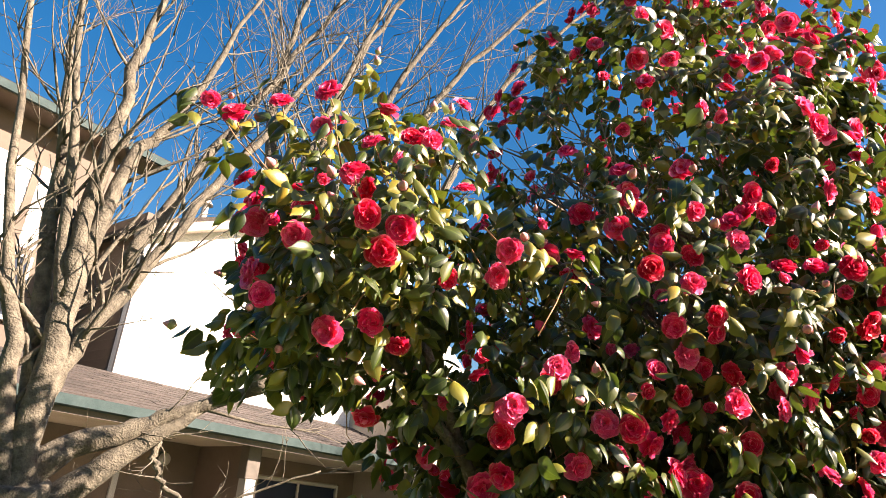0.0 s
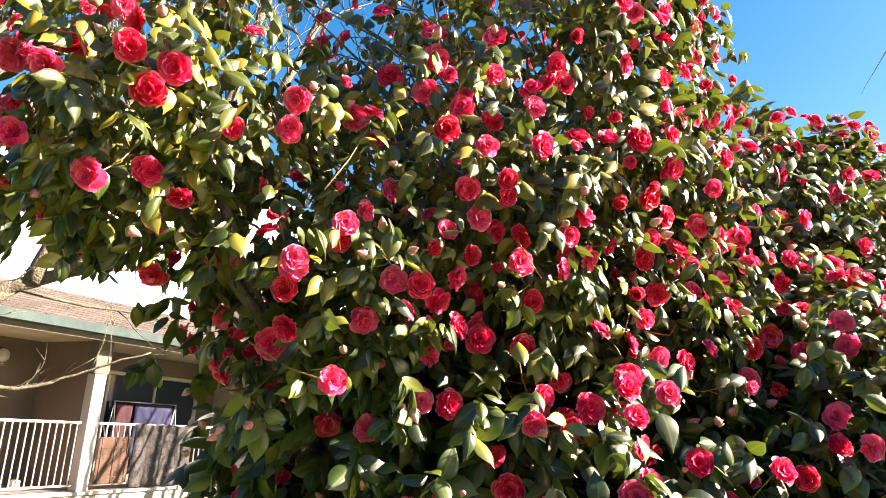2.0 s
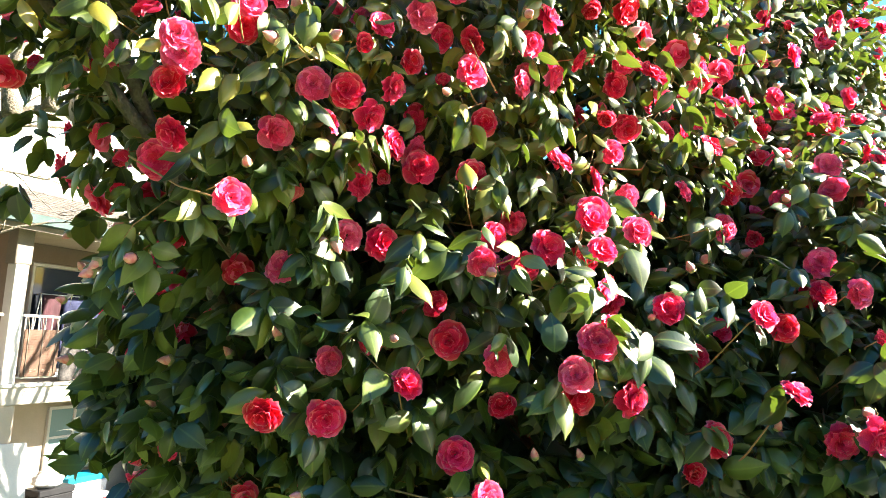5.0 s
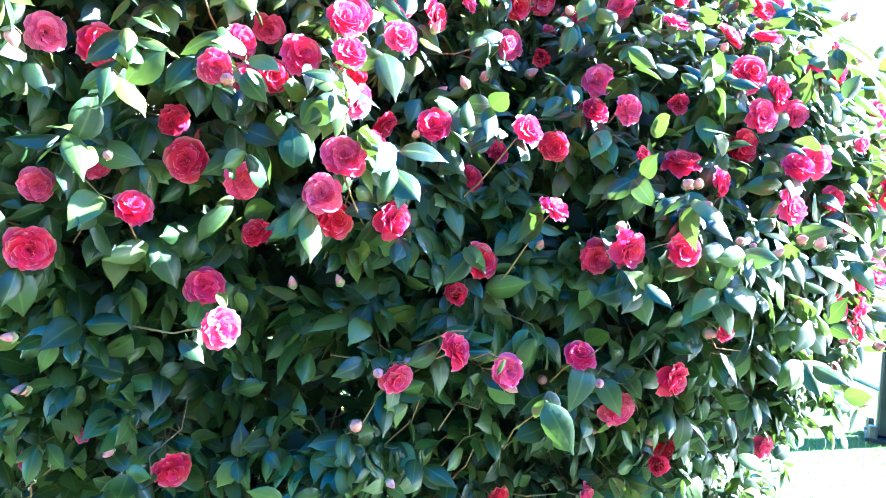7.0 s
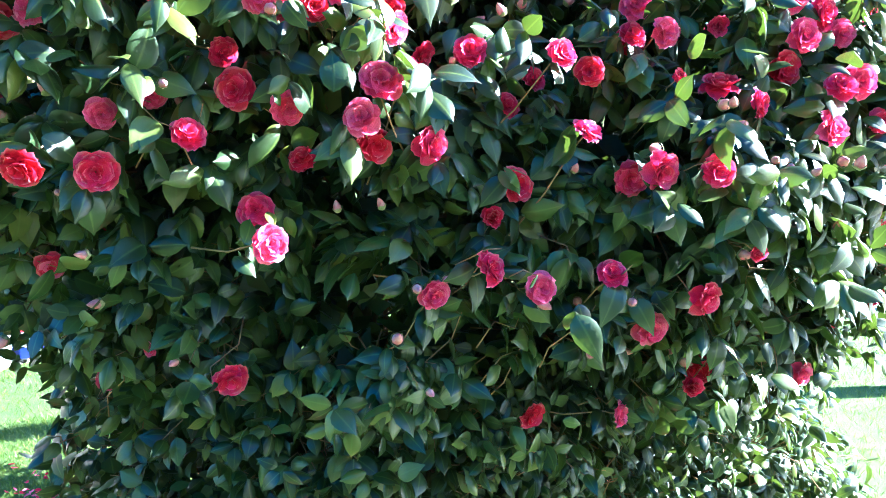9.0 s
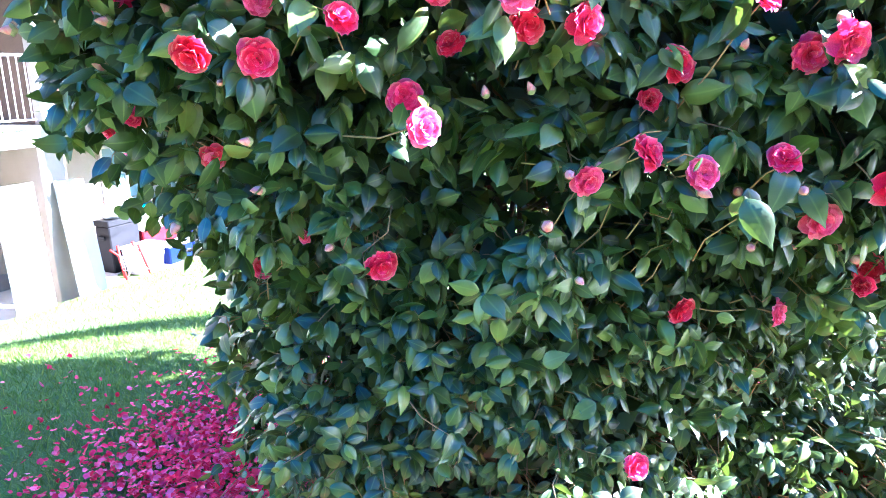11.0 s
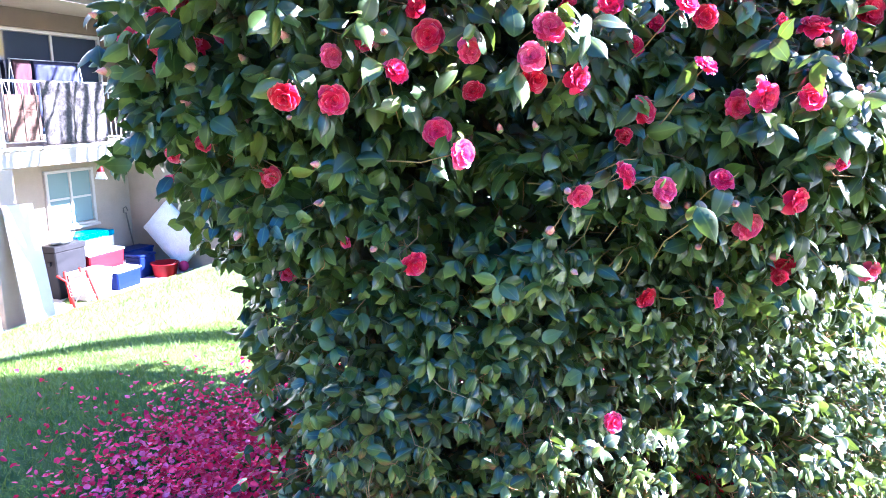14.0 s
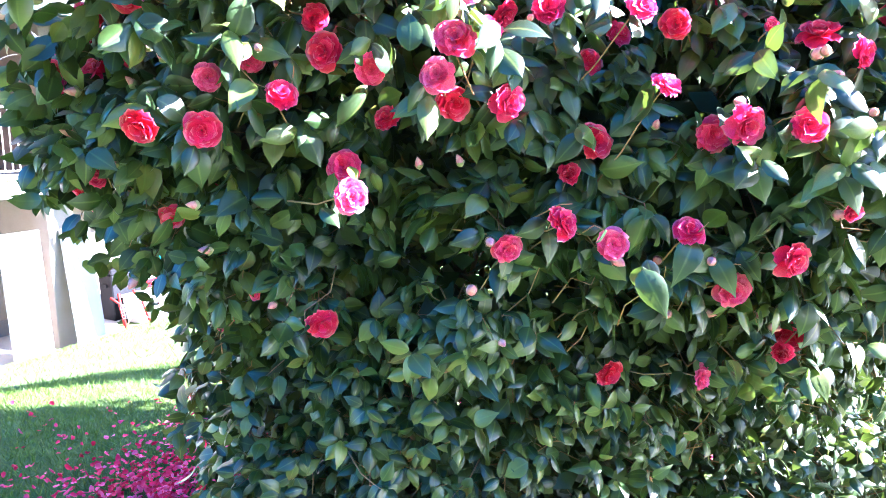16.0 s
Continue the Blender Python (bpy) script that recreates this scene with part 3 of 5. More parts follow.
    # shoots with leaves
    cand = rng.uniform((-0.8, 1.0, 0.05), (3.5, 4.4, 4.95), (260000, 3))
    dep = bush_depth(cand)
    w = np.exp(-((dep + 0.06) / 0.10) ** 2) + 0.10 * (dep < -0.2)
    w *= np.where(cand[:, 1] > 3.4, 0.5, 1.0) * (dep < 0.05)
    w *= 1 - openness(cand)
    sprays = cand[rng.random(len(cand)) < w][:5200]
    # every blossom sits at the tip of a leafy shoot
    tips = arr[:fixed] - outs[:fixed] * 0.045
    sprays = np.concatenate((sprays, tips))
    o = bush_out(sprays)
    o[-len(tips):] = outs[:fixed]
    cand = np.concatenate([sprays + o * rng.uniform(-0.11, np.interp(sprays[:, 0], (2.2, 2.7), (0.10, 0.05))[:, None], (len(sprays), 1)) + rng.normal(0, 0.033, sprays.shape) for _ in range(3)])
    out = np.concatenate((o, o, o))
    shoot = unit(out * 1.0 + np.array((0, 0, 0.4)) + rng.normal(0, 0.5, cand.shape))
    P_, Y_, Z_, S_ = [], [], [], []
    ref = unit(np.cross(shoot, rng.normal(0, 1, cand.shape)))
    ref2 = np.cross(shoot, ref)
    count = 5
    for k in range(count):
        ang = k * 2.4 + rng.uniform(-0.5, 0.5, len(cand))
        rad = ref * np.cos(ang)[:, None] + ref2 * np.sin(ang)[:, None]
        tilt = rng.uniform(0.55, 1.35, len(cand))[:, None]
        d = shoot * np.cos(tilt) + rad * np.sin(tilt)
        hang = (np.interp(cand[:, 2], (1.2, 2.4), (0.60, 0.95)) * np.interp(cand[:, 0], (1.9, 2.6), (1.0, 0.6)))[:, None]
        d = unit(d + np.array((0, 0, -1.0)) * hang + out * 0.15 + rng.normal(0, 0.14, cand.shape))
        sunny = np.interp(cand[:, 0], (1.9, 2.5), (0.0, 1.0))[:, None]
        up = unit(shoot * 0.55 + out * 0.65 + np.array((0.55, -0.12, 0.50)) + sunny * np.array((-0.15, -0.35, 0.30)) + rng.normal(0, 0.55, cand.shape))
        P_.append(cand + shoot * (k - 2) * 0.014 + d * 0.008)
        Y_.append(d)
        Z_.append(up)
        S_.append(np.interp(cand[:, 2], (0.2, 1.2, 1.6, 2.0, 2.6), (0.049, 0.064, 0.079, 0.083, 0.064)) * rng.uniform(0.72, 1.2, len(cand)))
    P_, Y_, Z_, S_ = (np.concatenate(a) for a in (P_, Y_, Z_, S_))
    # leaves give way in front of open blossoms
    mid = P_ + Y_ * (S_ * 0.5)[:, None]
    ok = np.ones(len(P_), bool)
    for c, o in zip(arr, outs):
        near = np.where(np.abs(mid - c).max(1) < 0.24)[0]
        for along in (0.1, 0.5, 0.9):
            q = P_[near] + Y_[near] * (S_[near] * along)[:, None] - c
            a = q @ o
            side = np.linalg.norm(q - a[:, None] * o, axis=1)
            ok[near[(a > -0.008) & (a < 0.20) & (side < 0.041)]] = False
    ok &= mid[:, 2] > 0.03
    P_, Y_, Z_, S_ = P_[ok], Y_[ok], Z_[ok], S_[ok]
    bend = np.stack((rng.normal(-0.05, 0.14, len(P_)), rng.uniform(0.84, 1.18, len(P_)), np.interp(P_[:, 2], (1.8, 2.5), (0.30, 0.04)) + rng.normal(0.0, 0.24, len(P_)), rng.normal(0, 0.07, len(P_))), 1)
    # the foremost leaves are single pieces, the others one mass
    front = np.lexsort((P_[:, 1] - 0.25 * P_[:, 0] + 0.4 * np.abs(P_[:, 2] - 1.7),))[:300]
    own = np.zeros(len(P_), bool)
    own[front] = True
    near = P_[:, 1] < 2.2
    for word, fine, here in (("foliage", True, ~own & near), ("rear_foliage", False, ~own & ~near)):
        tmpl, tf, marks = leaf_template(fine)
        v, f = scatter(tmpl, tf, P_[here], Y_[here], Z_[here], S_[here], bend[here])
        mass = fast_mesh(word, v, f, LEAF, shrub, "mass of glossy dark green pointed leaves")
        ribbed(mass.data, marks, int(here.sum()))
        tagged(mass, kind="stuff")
    tmpl, tf, marks = leaf_template()
    kinds = []
    for k in range(5):
        b = np.array([[rnd.gauss(-0.05, 0.14), 1.0, rnd.gauss(0.28, 0.15), rnd.gauss(0, 0.07)]])
        lv, lf = scatter(tmpl, tf, np.zeros((1, 3)), np.array([[0, 1.0, 0]]), np.array([[0, 0, 1.0]]), np.ones(1), b)
        me = bpy.data.meshes.new("leaf")
        me.from_pydata(lv.tolist(), [], lf.tolist())
        me.polygons.foreach_set("use_smooth", np.ones(len(me.polygons), dtype=bool))
        me.materials.append(LEAF_OWN)
        ribbed(me, marks, 1)
        kinds.append(me)
    for i in front:
        yy = Vector(Y_[i]).normalized()
        xx = yy.cross(Vector(Z_[i])).normalized()
        zz = xx.cross(yy)
        ob = new("leaf", kinds[i % 5])
        ob.parent = shrub
        m = Matrix((xx, yy, zz)).transposed().to_4x4()
        m.translation = P_[i]
        ob.matrix_world = m @ Matrix.Diagonal((S_[i], S_[i], S_[i], 1))

    # plainer leaves deep inside, which close the crown
    inner = rng.uniform((-0.8, 1.2, 0.1), (3.5, 4.4, 4.9), (150000, 3))
    dep = bush_depth(inner)
    inner = inner[(dep < -0.20) & (dep > -0.52) & (rng.random(len(inner)) > 2.2 * openness(inner))][:30000]
    n = len(inner)
    blade = np.array([(-0.02, 0, 0), (0.02, 0, 0), (0.27, 0.45, 0.03), (-0.27, 0.45, 0.03), (0.004, 1.0, -0.1), (-0.004, 1.0, -0.1)])
    dirn = rng.normal(0, 1, (n, 3)) + np.array((0, 0, -0.5))
    v, f = scatter(blade, np.array([(0, 1, 2, 3), (3, 2, 4, 5)]), inner, dirn, bush_out(inner) + rng.normal(0, 0.4, (n, 3)), rng.uniform(0.08, 0.12, n))
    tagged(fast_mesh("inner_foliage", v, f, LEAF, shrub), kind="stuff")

    # twigs of the outer shoots
    tw = Gather()
    gap = bush_depth(tips)
    pull = bush_out(tips)
    for p, g, q, b in zip(tips, gap, pull, outs):
        back = min(max(g, 0.0) + 0.13, 0.28)
        root = Vector(p - q * back)
        tw.add(*tube_data([root, root.lerp(Vector(p), 0.55) + Vector((0, 0, -0.015)), Vector(p), Vector(p + b * 0.045)], [0.0026, 0.0022, 0.0019, 0.0018], 5))
    pick = rng.permutation(len(cand))[:2600]
    for i in pick:
        p, s, o = Vector(cand[i]), Vector(shoot[i]), Vector(out[i])
        tw.add(*tube_data([p - o * 0.09 - s * 0.04, p - s * 0.025 + Vector(rng.normal(0, 0.008, 3)), p + s * 0.015], [0.0020, 0.0016, 0.0010], 4))
    low = np.where((cand[:, 2] < 1.6) & (cand[:, 1] < 2.8))[0]
    for i in rng.permutation(low)[:1100]:
        p, s, o = Vector(cand[i]), Vector(shoot[i]), Vector(out[i])
        side, kink = Vector(rng.normal(0, 0.04, 3)), Vector(rng.normal(0, 0.012, 3))
        tw.add(*tube_data([p - o * 0.13 - s * 0.06 + side, p - o * 0.06 - s * 0.04 + side * 0.7 + kink, p - o * 0.01 + side * 0.2 - kink, p + s * 0.02 + o * 0.015], [0.0024, 0.0020, 0.0016, 0.0010], 5))
    tagged(link_mesh("twiggery", tw.v, tw.f, TWIG, shrub, smooth=True), kind="stuff")

    # buds at shoot tips
    bv, bf = bud_mesh()
    me = bpy.data.meshes.new("bud")
    me.from_pydata(bv, [], bf)
    me.polygons.foreach_set("use_smooth", np.ones(len(me.polygons), dtype=bool))
    me.materials.append(BUD)
    cup = bpy.data.meshes.new("calyx")
    cv, cf = [], []
    for i in range(5):
        u = i / 4
        r = (0.06 + 0.33 * math.sin(math.pi * 0.5 * u) ** 0.8) * 1.06
        for k in range(8):
            a = 2 * math.pi * k / 8
            y = -0.03 + (0.46 if k % 2 else 0.34) * u
            cv.append((r * math.cos(a), y, r * math.sin(a)))
    for i in range(4):
        for k in range(8):
            cf.append((i * 8 + k, i * 8 + (k + 1) % 8, i * 8 + 8 + (k + 1) % 8, i * 8 + 8 + k))
    cf.append(tuple(range(8)))
    cup.from_pydata(cv, [], cf)
    cup.polygons.foreach_set("use_smooth", np.ones(len(cup.polygons), dtype=bool))
    cup.materials.append(CALYX)
    dd = bush_depth(cand)
    idx = np.where((dd > -0.05) & (cand[:, 2] > 1.3) & (cand[:, 1] < 2.6))[0]
    idx = [i for i in rng.permutation(idx) if ((arr - cand[i]) ** 2).sum(1).min() > 0.085 ** 2]
    for i in idx[:230]:
        d = unit(shoot[i] + out[i] * 0.8)
        ob = new("bud", me)
        ob.parent = shrub
        q = Vector(d).to_track_quat("Y", "Z").to_matrix().to_4x4()
        s = rng.uniform(0.028, 0.046)
        ob.matrix_world = Matrix.Translation(Vector(cand[i] + shoot[i] * 0.035 + out[i] * 0.045)) @ q @ Matrix.Diagonal((s * 0.92, s, s * 0.92, 1))
        sub = new("calyx", cup)
        sub.parent = ob
        sub.matrix_world = ob.matrix_world
    return shrub


def part_stem(g, a, b, r, rnd):
    mid1 = a.lerp(b, 0.33) + Vector((rnd.gauss(0, 0.06), rnd.gauss(0, 0.06), 0))
    mid2 = a.lerp(b, 0.66) + Vector((rnd.gauss(0, 0.08), rnd.gauss(0, 0.08), 0.05))
    g.add(*tube_data([a, mid1, mid2, b], [r, r * 0.8, r * 0.55, r * 0.3], 8))


build_camellia()


# ---- bed, grass and fallen petals ----
BED = ((1.95, 2.68), (1.45, 1.0))       # centre and radii of the bare soil under the shrub


def build_bed():
    bm = bmesh.new()
    rnd = random.Random(8)
    rings = []
    for k, f in enumerate((0.0, 0.25, 0.5, 0.7, 0.85, 1.0)):
        ring = []
        for i in range(40):
            a = 2 * math.pi * i / 40
            w = f * (1 + 0.06 * math.sin(5 * a) + 0.04 * math.sin(11 * a + 1))
            x, y = BED[0][0] + BED[1][0] * w * math.cos(a), BED[0][1] + BED[1][1] * w * math.sin(a)
            ring.append(bm.verts.new((x, y, float(ground_z(x, y)) + (0.05 if f < 0.9 else -0.02) + rnd.uniform(-0.008, 0.008))))
        rings.append(ring)
    for a, b in zip(rings, rings[1:]):
        for i in range(40):
            j = (i + 1) % 40
            bm.faces.new((a[i], a[j], b[j], b[i]))
    tagged(part("planting_bed", bm, SOIL, smooth=True), "dark crumbly bare soil under the shrub", "soil", kind="structure")
    # clods
    rng = np.random.default_rng(3)
    n = 1500
    a, r = rng.uniform(0, 6.283, n), np.sqrt(rng.uniform(0.25, 1.06, n))
    p = np.stack((BED[0][0] + BED[1][0] * r * np.cos(a), BED[0][1] + BED[1][1] * r * np.sin(a)), 1)
    oct_v = np.array([(1, 0, 0), (-1, 0, 0), (0, 1, 0), (0, -1, 0), (0, 0, 0.7), (0, 0, -0.7)])
    oct_f = np.array([(0, 2, 4), (2, 1, 4), (1, 3, 4), (3, 0, 4), (2, 0, 5), (1, 2, 5), (3, 1, 5), (0, 3, 5)])
    pos = np.column_stack((p, ground_z(p[:, 0], p[:, 1]) + 0.045))
    y = np.column_stack((rng.normal(0, 1, (n, 2)), rng.normal(0, 0.3, n)))
    v, f = scatter(oct_v, oct_f, pos, y, np.tile((0, 0, 1.0), (n, 1)), rng.uniform(0.006, 0.022, n))
    tagged(fast_mesh("soil_clods", v, f, SOIL), "loose dark soil crumbs in the bed", "soil", kind="stuff")


def in_bed(x, y, grow=1.0):
    return ((x - BED[0][0]) / (BED[1][0] * grow)) ** 2 + ((y - BED[0][1]) / (BED[1][1] * grow)) ** 2 < 1


def build_grass():
    rng = np.random.default_rng(12)
    blade = np.array([(-0.05, 0, 0), (0.05, 0, 0), (0.04, 0.5, 0.05), (-0.04, 0.5, 0.05), (0.004, 1.0, 0.22), (-0.004, 1.0, 0.22)])
    bf = np.array([(0, 1, 2, 3), (3, 2, 4, 5)])
    pts = []
    for n, lo, hi in ((70000, (-2.6, 2.2), (1.2, 5.6)), (30000, (-4.0, 5.0), (1.5, 9.5)), (26000, (3.6, 2.2), (8.6, 6.0)), (9000, (2.6, 1.0), (4.0, 3.2))):
        pts.append(rng.uniform(lo, hi, (n, 2)))
    p = np.concatenate(pts)
    patch = np.sin(p[:, 0] * 3.1 + np.sin(p[:, 1] * 2.3)) * np.sin(p[:, 1] * 3.7 + 1)
    p = p[(~in_bed(p[:, 0], p[:, 1], 0.98)) & (rng.random(len(p)) < 0.75 + 0.25 * patch)]
    d = (p[:, 0] - HOUSE.x) * OUT.x + (p[:, 1] - HOUSE.y) * OUT.y
    p = p[(d > 0.35) & (road_side(p[:, 0], p[:, 1]) < -0.05)]
    n = len(p)
    pos = np.column_stack((p, ground_z(p[:, 0], p[:, 1]) - 0.004))
    lean = np.column_stack((rng.normal(0, 0.6, (n, 2)), np.full(n, 0.85)))
    size = rng.uniform(0.025, 0.06, n)
    v, f = scatter(blade, bf, pos, lean, rng.normal(0, 1, (n, 3)), size)
    tagged(fast_mesh("grass", v, f, GRASS), "short uneven green lawn grass", "grass", kind="stuff")


def road_side(x, y):
    """Distance past the lawn's edge at the pavement."""
    return (x - 7.93) * 0.879 - (y - 3.82) * 0.477


def build_petals():
    rng = np.random.default_rng(21)
    v0, f0 = petal(1.0, 0.95, 0.14, 0.08, 3, 3)
    v0, f0 = np.array(v0), np.array(f0)
    n = 6000
    # thickest at the shrub's skirt, thinning out over the lawn
    a = rng.uniform(0, 6.283, n)
    r = 0.70 + np.abs(rng.normal(0, 0.26, n)) + rng.exponential(0.10, n)
    p = np.stack((1.55 + 1.55 * r * np.cos(a), 2.95 + 1.15 * r * np.sin(a)), 1)
    west = rng.normal((0.36, 3.20), (0.32, 0.52), (2900, 2))
    thin = rng.normal((-0.40, 3.3), (0.7, 0.8), (400, 2))
    p = np.concatenate((p, west, thin))
    n = len(p)
    z = ground_z(p[:, 0], p[:, 1]) + np.where(in_bed(p[:, 0], p[:, 1], 0.9), 0.056, 0.022) + rng.uniform(0, 0.022, n)
    flat = np.column_stack((rng.normal(0, 1, (n, 2)), rng.normal(0, 0.25, n)))
    up = np.column_stack((rng.normal(0, 0.40, (n, 2)), np.where(rng.random(n) < 0.7, 1.0, -1.0)))
    bend = np.stack((rng.normal(0.1, 0.25, n), rng.uniform(0.7, 1.1, n), rng.normal(0.2, 0.4, n), rng.normal(0, 0.15, n)), 1)
    v, f = scatter(v0, f0, np.column_stack((p, z)), flat, up, rng.uniform(0.019, 0.035, n), bend)
    tagged(fast_mesh("fallen_petals", v, f, PETAL_FALLEN), "carpet of fallen pink camellia petals on the grass", "petals", kind="stuff")


build_bed()
build_grass()
build_petals()


# ---- house ----
HM = Matrix((ALONG, OUT, Vector((0, 0, 1)))).transposed().to_4x4()
HM.translation = HOUSE


def hb(name, lo, hi, mat, parent, label="", bevel=0.0):
    return boxed(name, lo, hi, mat, parent, label, bevel, HM)


def shared_box(name, size, mat):
    bm = bmesh.new()
    box(bm, (-size[0] / 2, -size[1] / 2, -size[2] / 2), (size[0] / 2, size[1] / 2, size[2] / 2), None, min(size) * 0.15)
    me = bpy.data.meshes.new(name)
    bm.to_mesh(me)
    bm.free()
    me.materials.append(mat)
    return me


def piece(name, me, parent, s, d, z, tilt=None, scale=None):
    ob = new(name, me)
    ob.parent = parent
    m = HM @ Matrix.Translation((s, d, z))
    if tilt:
        m = m @ pose(0, 0, 0, *tilt)
    if scale:
        m = m @ Matrix.Diagonal((*scale, 1))
    ob.matrix_world = m
    return ob


def clapboards(parent, s0, s1, d, z0, z1, mat, step=0.16, top=None, facing_s=False):
    """Overlapping horizontal boards on a wall; top(z) gives the run left under a sloping edge."""
    me = shared_box("board", (1.0, 0.02, step * 1.1), mat)
    z = z0 + step / 2
    while z < z1:
        a, b = (s0, s1) if top is None else top(z)
        if b - a > 0.05:
            if facing_s:
                piece("board", me, parent, d, (a + b) / 2, z, (6, 0, -90), (b - a, 1, 1))
            else:
                piece("board", me, parent, (a + b) / 2, d, z, (6, 0, 0), (b - a, 1, 1))
        z += step


def window(name, parent, s0, s1, d, z0, z1, bars=1, label="", pane=None, cross=False):
    """A framed window on a wall: frame, panes, sill and a middle bar."""
    w = part_empty(name, parent, label)
    t = 0.055
    for lo, hi in (((s0 - t, z0 - t), (s1 + t, z0)), ((s0 - t, z1), (s1 + t, z1 + t)), ((s0 - t, z0), (s0, z1)), ((s1, z0), (s1 + t, z1))):
        hb("frame", (lo[0], d - 0.02, lo[1]), (hi[0], d + 0.06, hi[1]), TRIM, w, bevel=0.006)
    for i in range(bars + 1):
        a, b = s0 + (s1 - s0) * i / (bars + 1), s0 + (s1 - s0) * (i + 1) / (bars + 1)
        hb("pane", (a + 0.02, d + 0.005, z0 + 0.01), (b - 0.02, d + 0.017, z1 - 0.01), pane or GLASS, w)
        if cross:
            hb("glazing_bar", (a + 0.02, d + 0.012, (z0 + z1) / 2 - 0.02), (b - 0.02, d + 0.03, (z0 + z1) / 2 + 0.02), TRIM, w)
        if i:
            hb("mullion", (a - 0.025, d, z0), (a + 0.025, d + 0.05, z1), TRIM, w, bevel=0.005)
    hb("sill", (s0 - 0.08, d, z0 - 0.10), (s1 + 0.08, d + 0.11, z0 - 0.056), TRIM, w, bevel=0.006)
    return w


def part_empty(name, parent, label=""):
    ob = new(name)
    ob.parent = parent
    ob.empty_display_size = 0.1
    return tagged(ob, label) if label else ob


def build_house():
    house = thing("apartment_house", "apartment house with beige balconies, white siding and brown shingle roofs", "house")
    # lower and balcony storeys
    hb("back_wall", (-7.0, -1.75, PATIO_Z - 0.1), (3.2, -1.5, 3.55), STUCCO, house, "beige stucco wall")
    # the end wall's outer stretch, hidden by the shrub, is added to shade the patio
    hb("end_wall", (3.2, -1.75, PATIO_Z - 0.1), (3.4, 1.7, 3.45), STUCCO, house)
    hb("side_block", (3.4, -6.0, PATIO_Z - 0.1), (10.0, -0.6, 5.0), STUCCO, house)
    hb("plinth", (-7.0, -1.5, PATIO_Z - 0.1), (3.2, -1.46, PATIO_Z + 0.28), BASE_PAINT, house, "grey painted plinth")
    hb("partition", (-0.90, -1.5, PATIO_Z - 0.1), (-0.78, -0.36, 0.72), STUCCO, house)
    hb("balcony_partition", (-0.84, -1.5, 1.03), (-0.72, -0.25, 3.3), TAN, house)
    slab = hb("balcony_slab", (-7.0, -1.5, 0.72), (3.2, 0.0, 1.03), SLAB, house, "cream painted balcony edge", 0.012)
    hb("drip_edge", (-7.0, 0.0, 0.985), (3.2, 0.035, 1.03), TRIM, house)
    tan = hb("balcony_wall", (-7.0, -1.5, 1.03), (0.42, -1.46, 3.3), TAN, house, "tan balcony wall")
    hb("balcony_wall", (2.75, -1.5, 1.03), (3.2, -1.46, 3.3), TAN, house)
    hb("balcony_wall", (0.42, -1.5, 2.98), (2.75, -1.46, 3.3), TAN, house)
    hb("pier", (-1.05, -0.36, PATIO_Z - 0.1), (-0.62, -0.012, 0.72), STUCCO, house, "beige stucco pier", 0.012)
    hb("post", (-0.89, -0.2, 1.03), (-0.68, -0.01, 2.78), TRIM, house, "white balcony post", 0.01)
    hb("post_head", (-0.92, -0.22, 2.78), (-0.65, -0.005, 3.3), SOFFIT, house, bevel=0.01)
    hb("post", (-5.2, -0.2, 1.03), (-5.0, -0.01, 3.3), TRIM, house, bevel=0.01)
    hb("wall_trim", (-2.35, -1.46, 1.03), (-2.25, -1.42, 3.3), TRIM, house)
    # sliding door of the balcony
    window("sliding_door", house, 0.52, 2.65, -1.48, 1.12, 2.9, 1, "dark glass sliding door in a white frame")
    window("window", house, 1.20, 2.20, -1.5, -0.60, 0.40, 1, "white-framed sliding window with a sky reflection painted into its panes", SKY_TINT_GLASS, True)
    window("window", house, -5.0, -3.4, -1.48, 1.9, 2.9, 1)
    lamp = part_empty("wall_lamp", house, "round white wall lamp")
    bm = bmesh.new()
    bmesh.ops.create_uvsphere(bm, u_segments=12, v_segments=8, radius=0.11, matrix=HM @ Matrix.Translation((-1.53, -1.40, 3.0)) @ Matrix.Diagonal((1, 0.6, 1, 1)))
    part("globe", bm, TRIM, lamp, smooth=True)
    hb("fitting", (-1.60, -1.46, 3.02), (-1.46, -1.44, 3.12), GUTTER, lamp)
    # railings
    bar = shared_box("baluster", (0.018, 0.018, 0.92), TRIM)
    for s0, s1 in ((-7.0, -0.95), (-0.64, 3.15)):
        hb("top_rail", (s0, -0.10, 2.01), (s1, -0.05, 2.05), TRIM, house, bevel=0.008)
        hb("bottom_rail", (s0, -0.095, 1.10), (s1, -0.055, 1.13), TRIM, house, bevel=0.006)
        s = s0 + 0.06
        while s < s1:
            piece("baluster", bar, house, s, -0.075, 1.57)
            s += 0.112
    # lower roof: shingles, gutter, soffit
    hb("soffit", (-7.0, -1.5, 3.30), (3.6, 0.28, 3.36), FASCIA, house, "cream soffit boards")
    hb("fascia", (-7.0, 0.28, 3.26), (3.6, 0.31, 3.46), SOFFIT, house)
    bm = bmesh.new()
    prof = ((0.31, 3.36), (0.31, 3.47), (0.33, 3.47), (0.33, 3.38), (0.42, 3.38), (0.43, 3.48), (0.46, 3.48), (0.445, 3.35), (0.31, 3.34))
    ends = [[bm.verts.new(HM @ Vector((s, d, z))) for d, z in prof] for s in (-7.0, 3.6)]
    for i in range(len(prof)):
        j = (i + 1) % len(prof)
        bm.faces.new((ends[0][i], ends[0][j], ends[1][j], ends[1][i]))
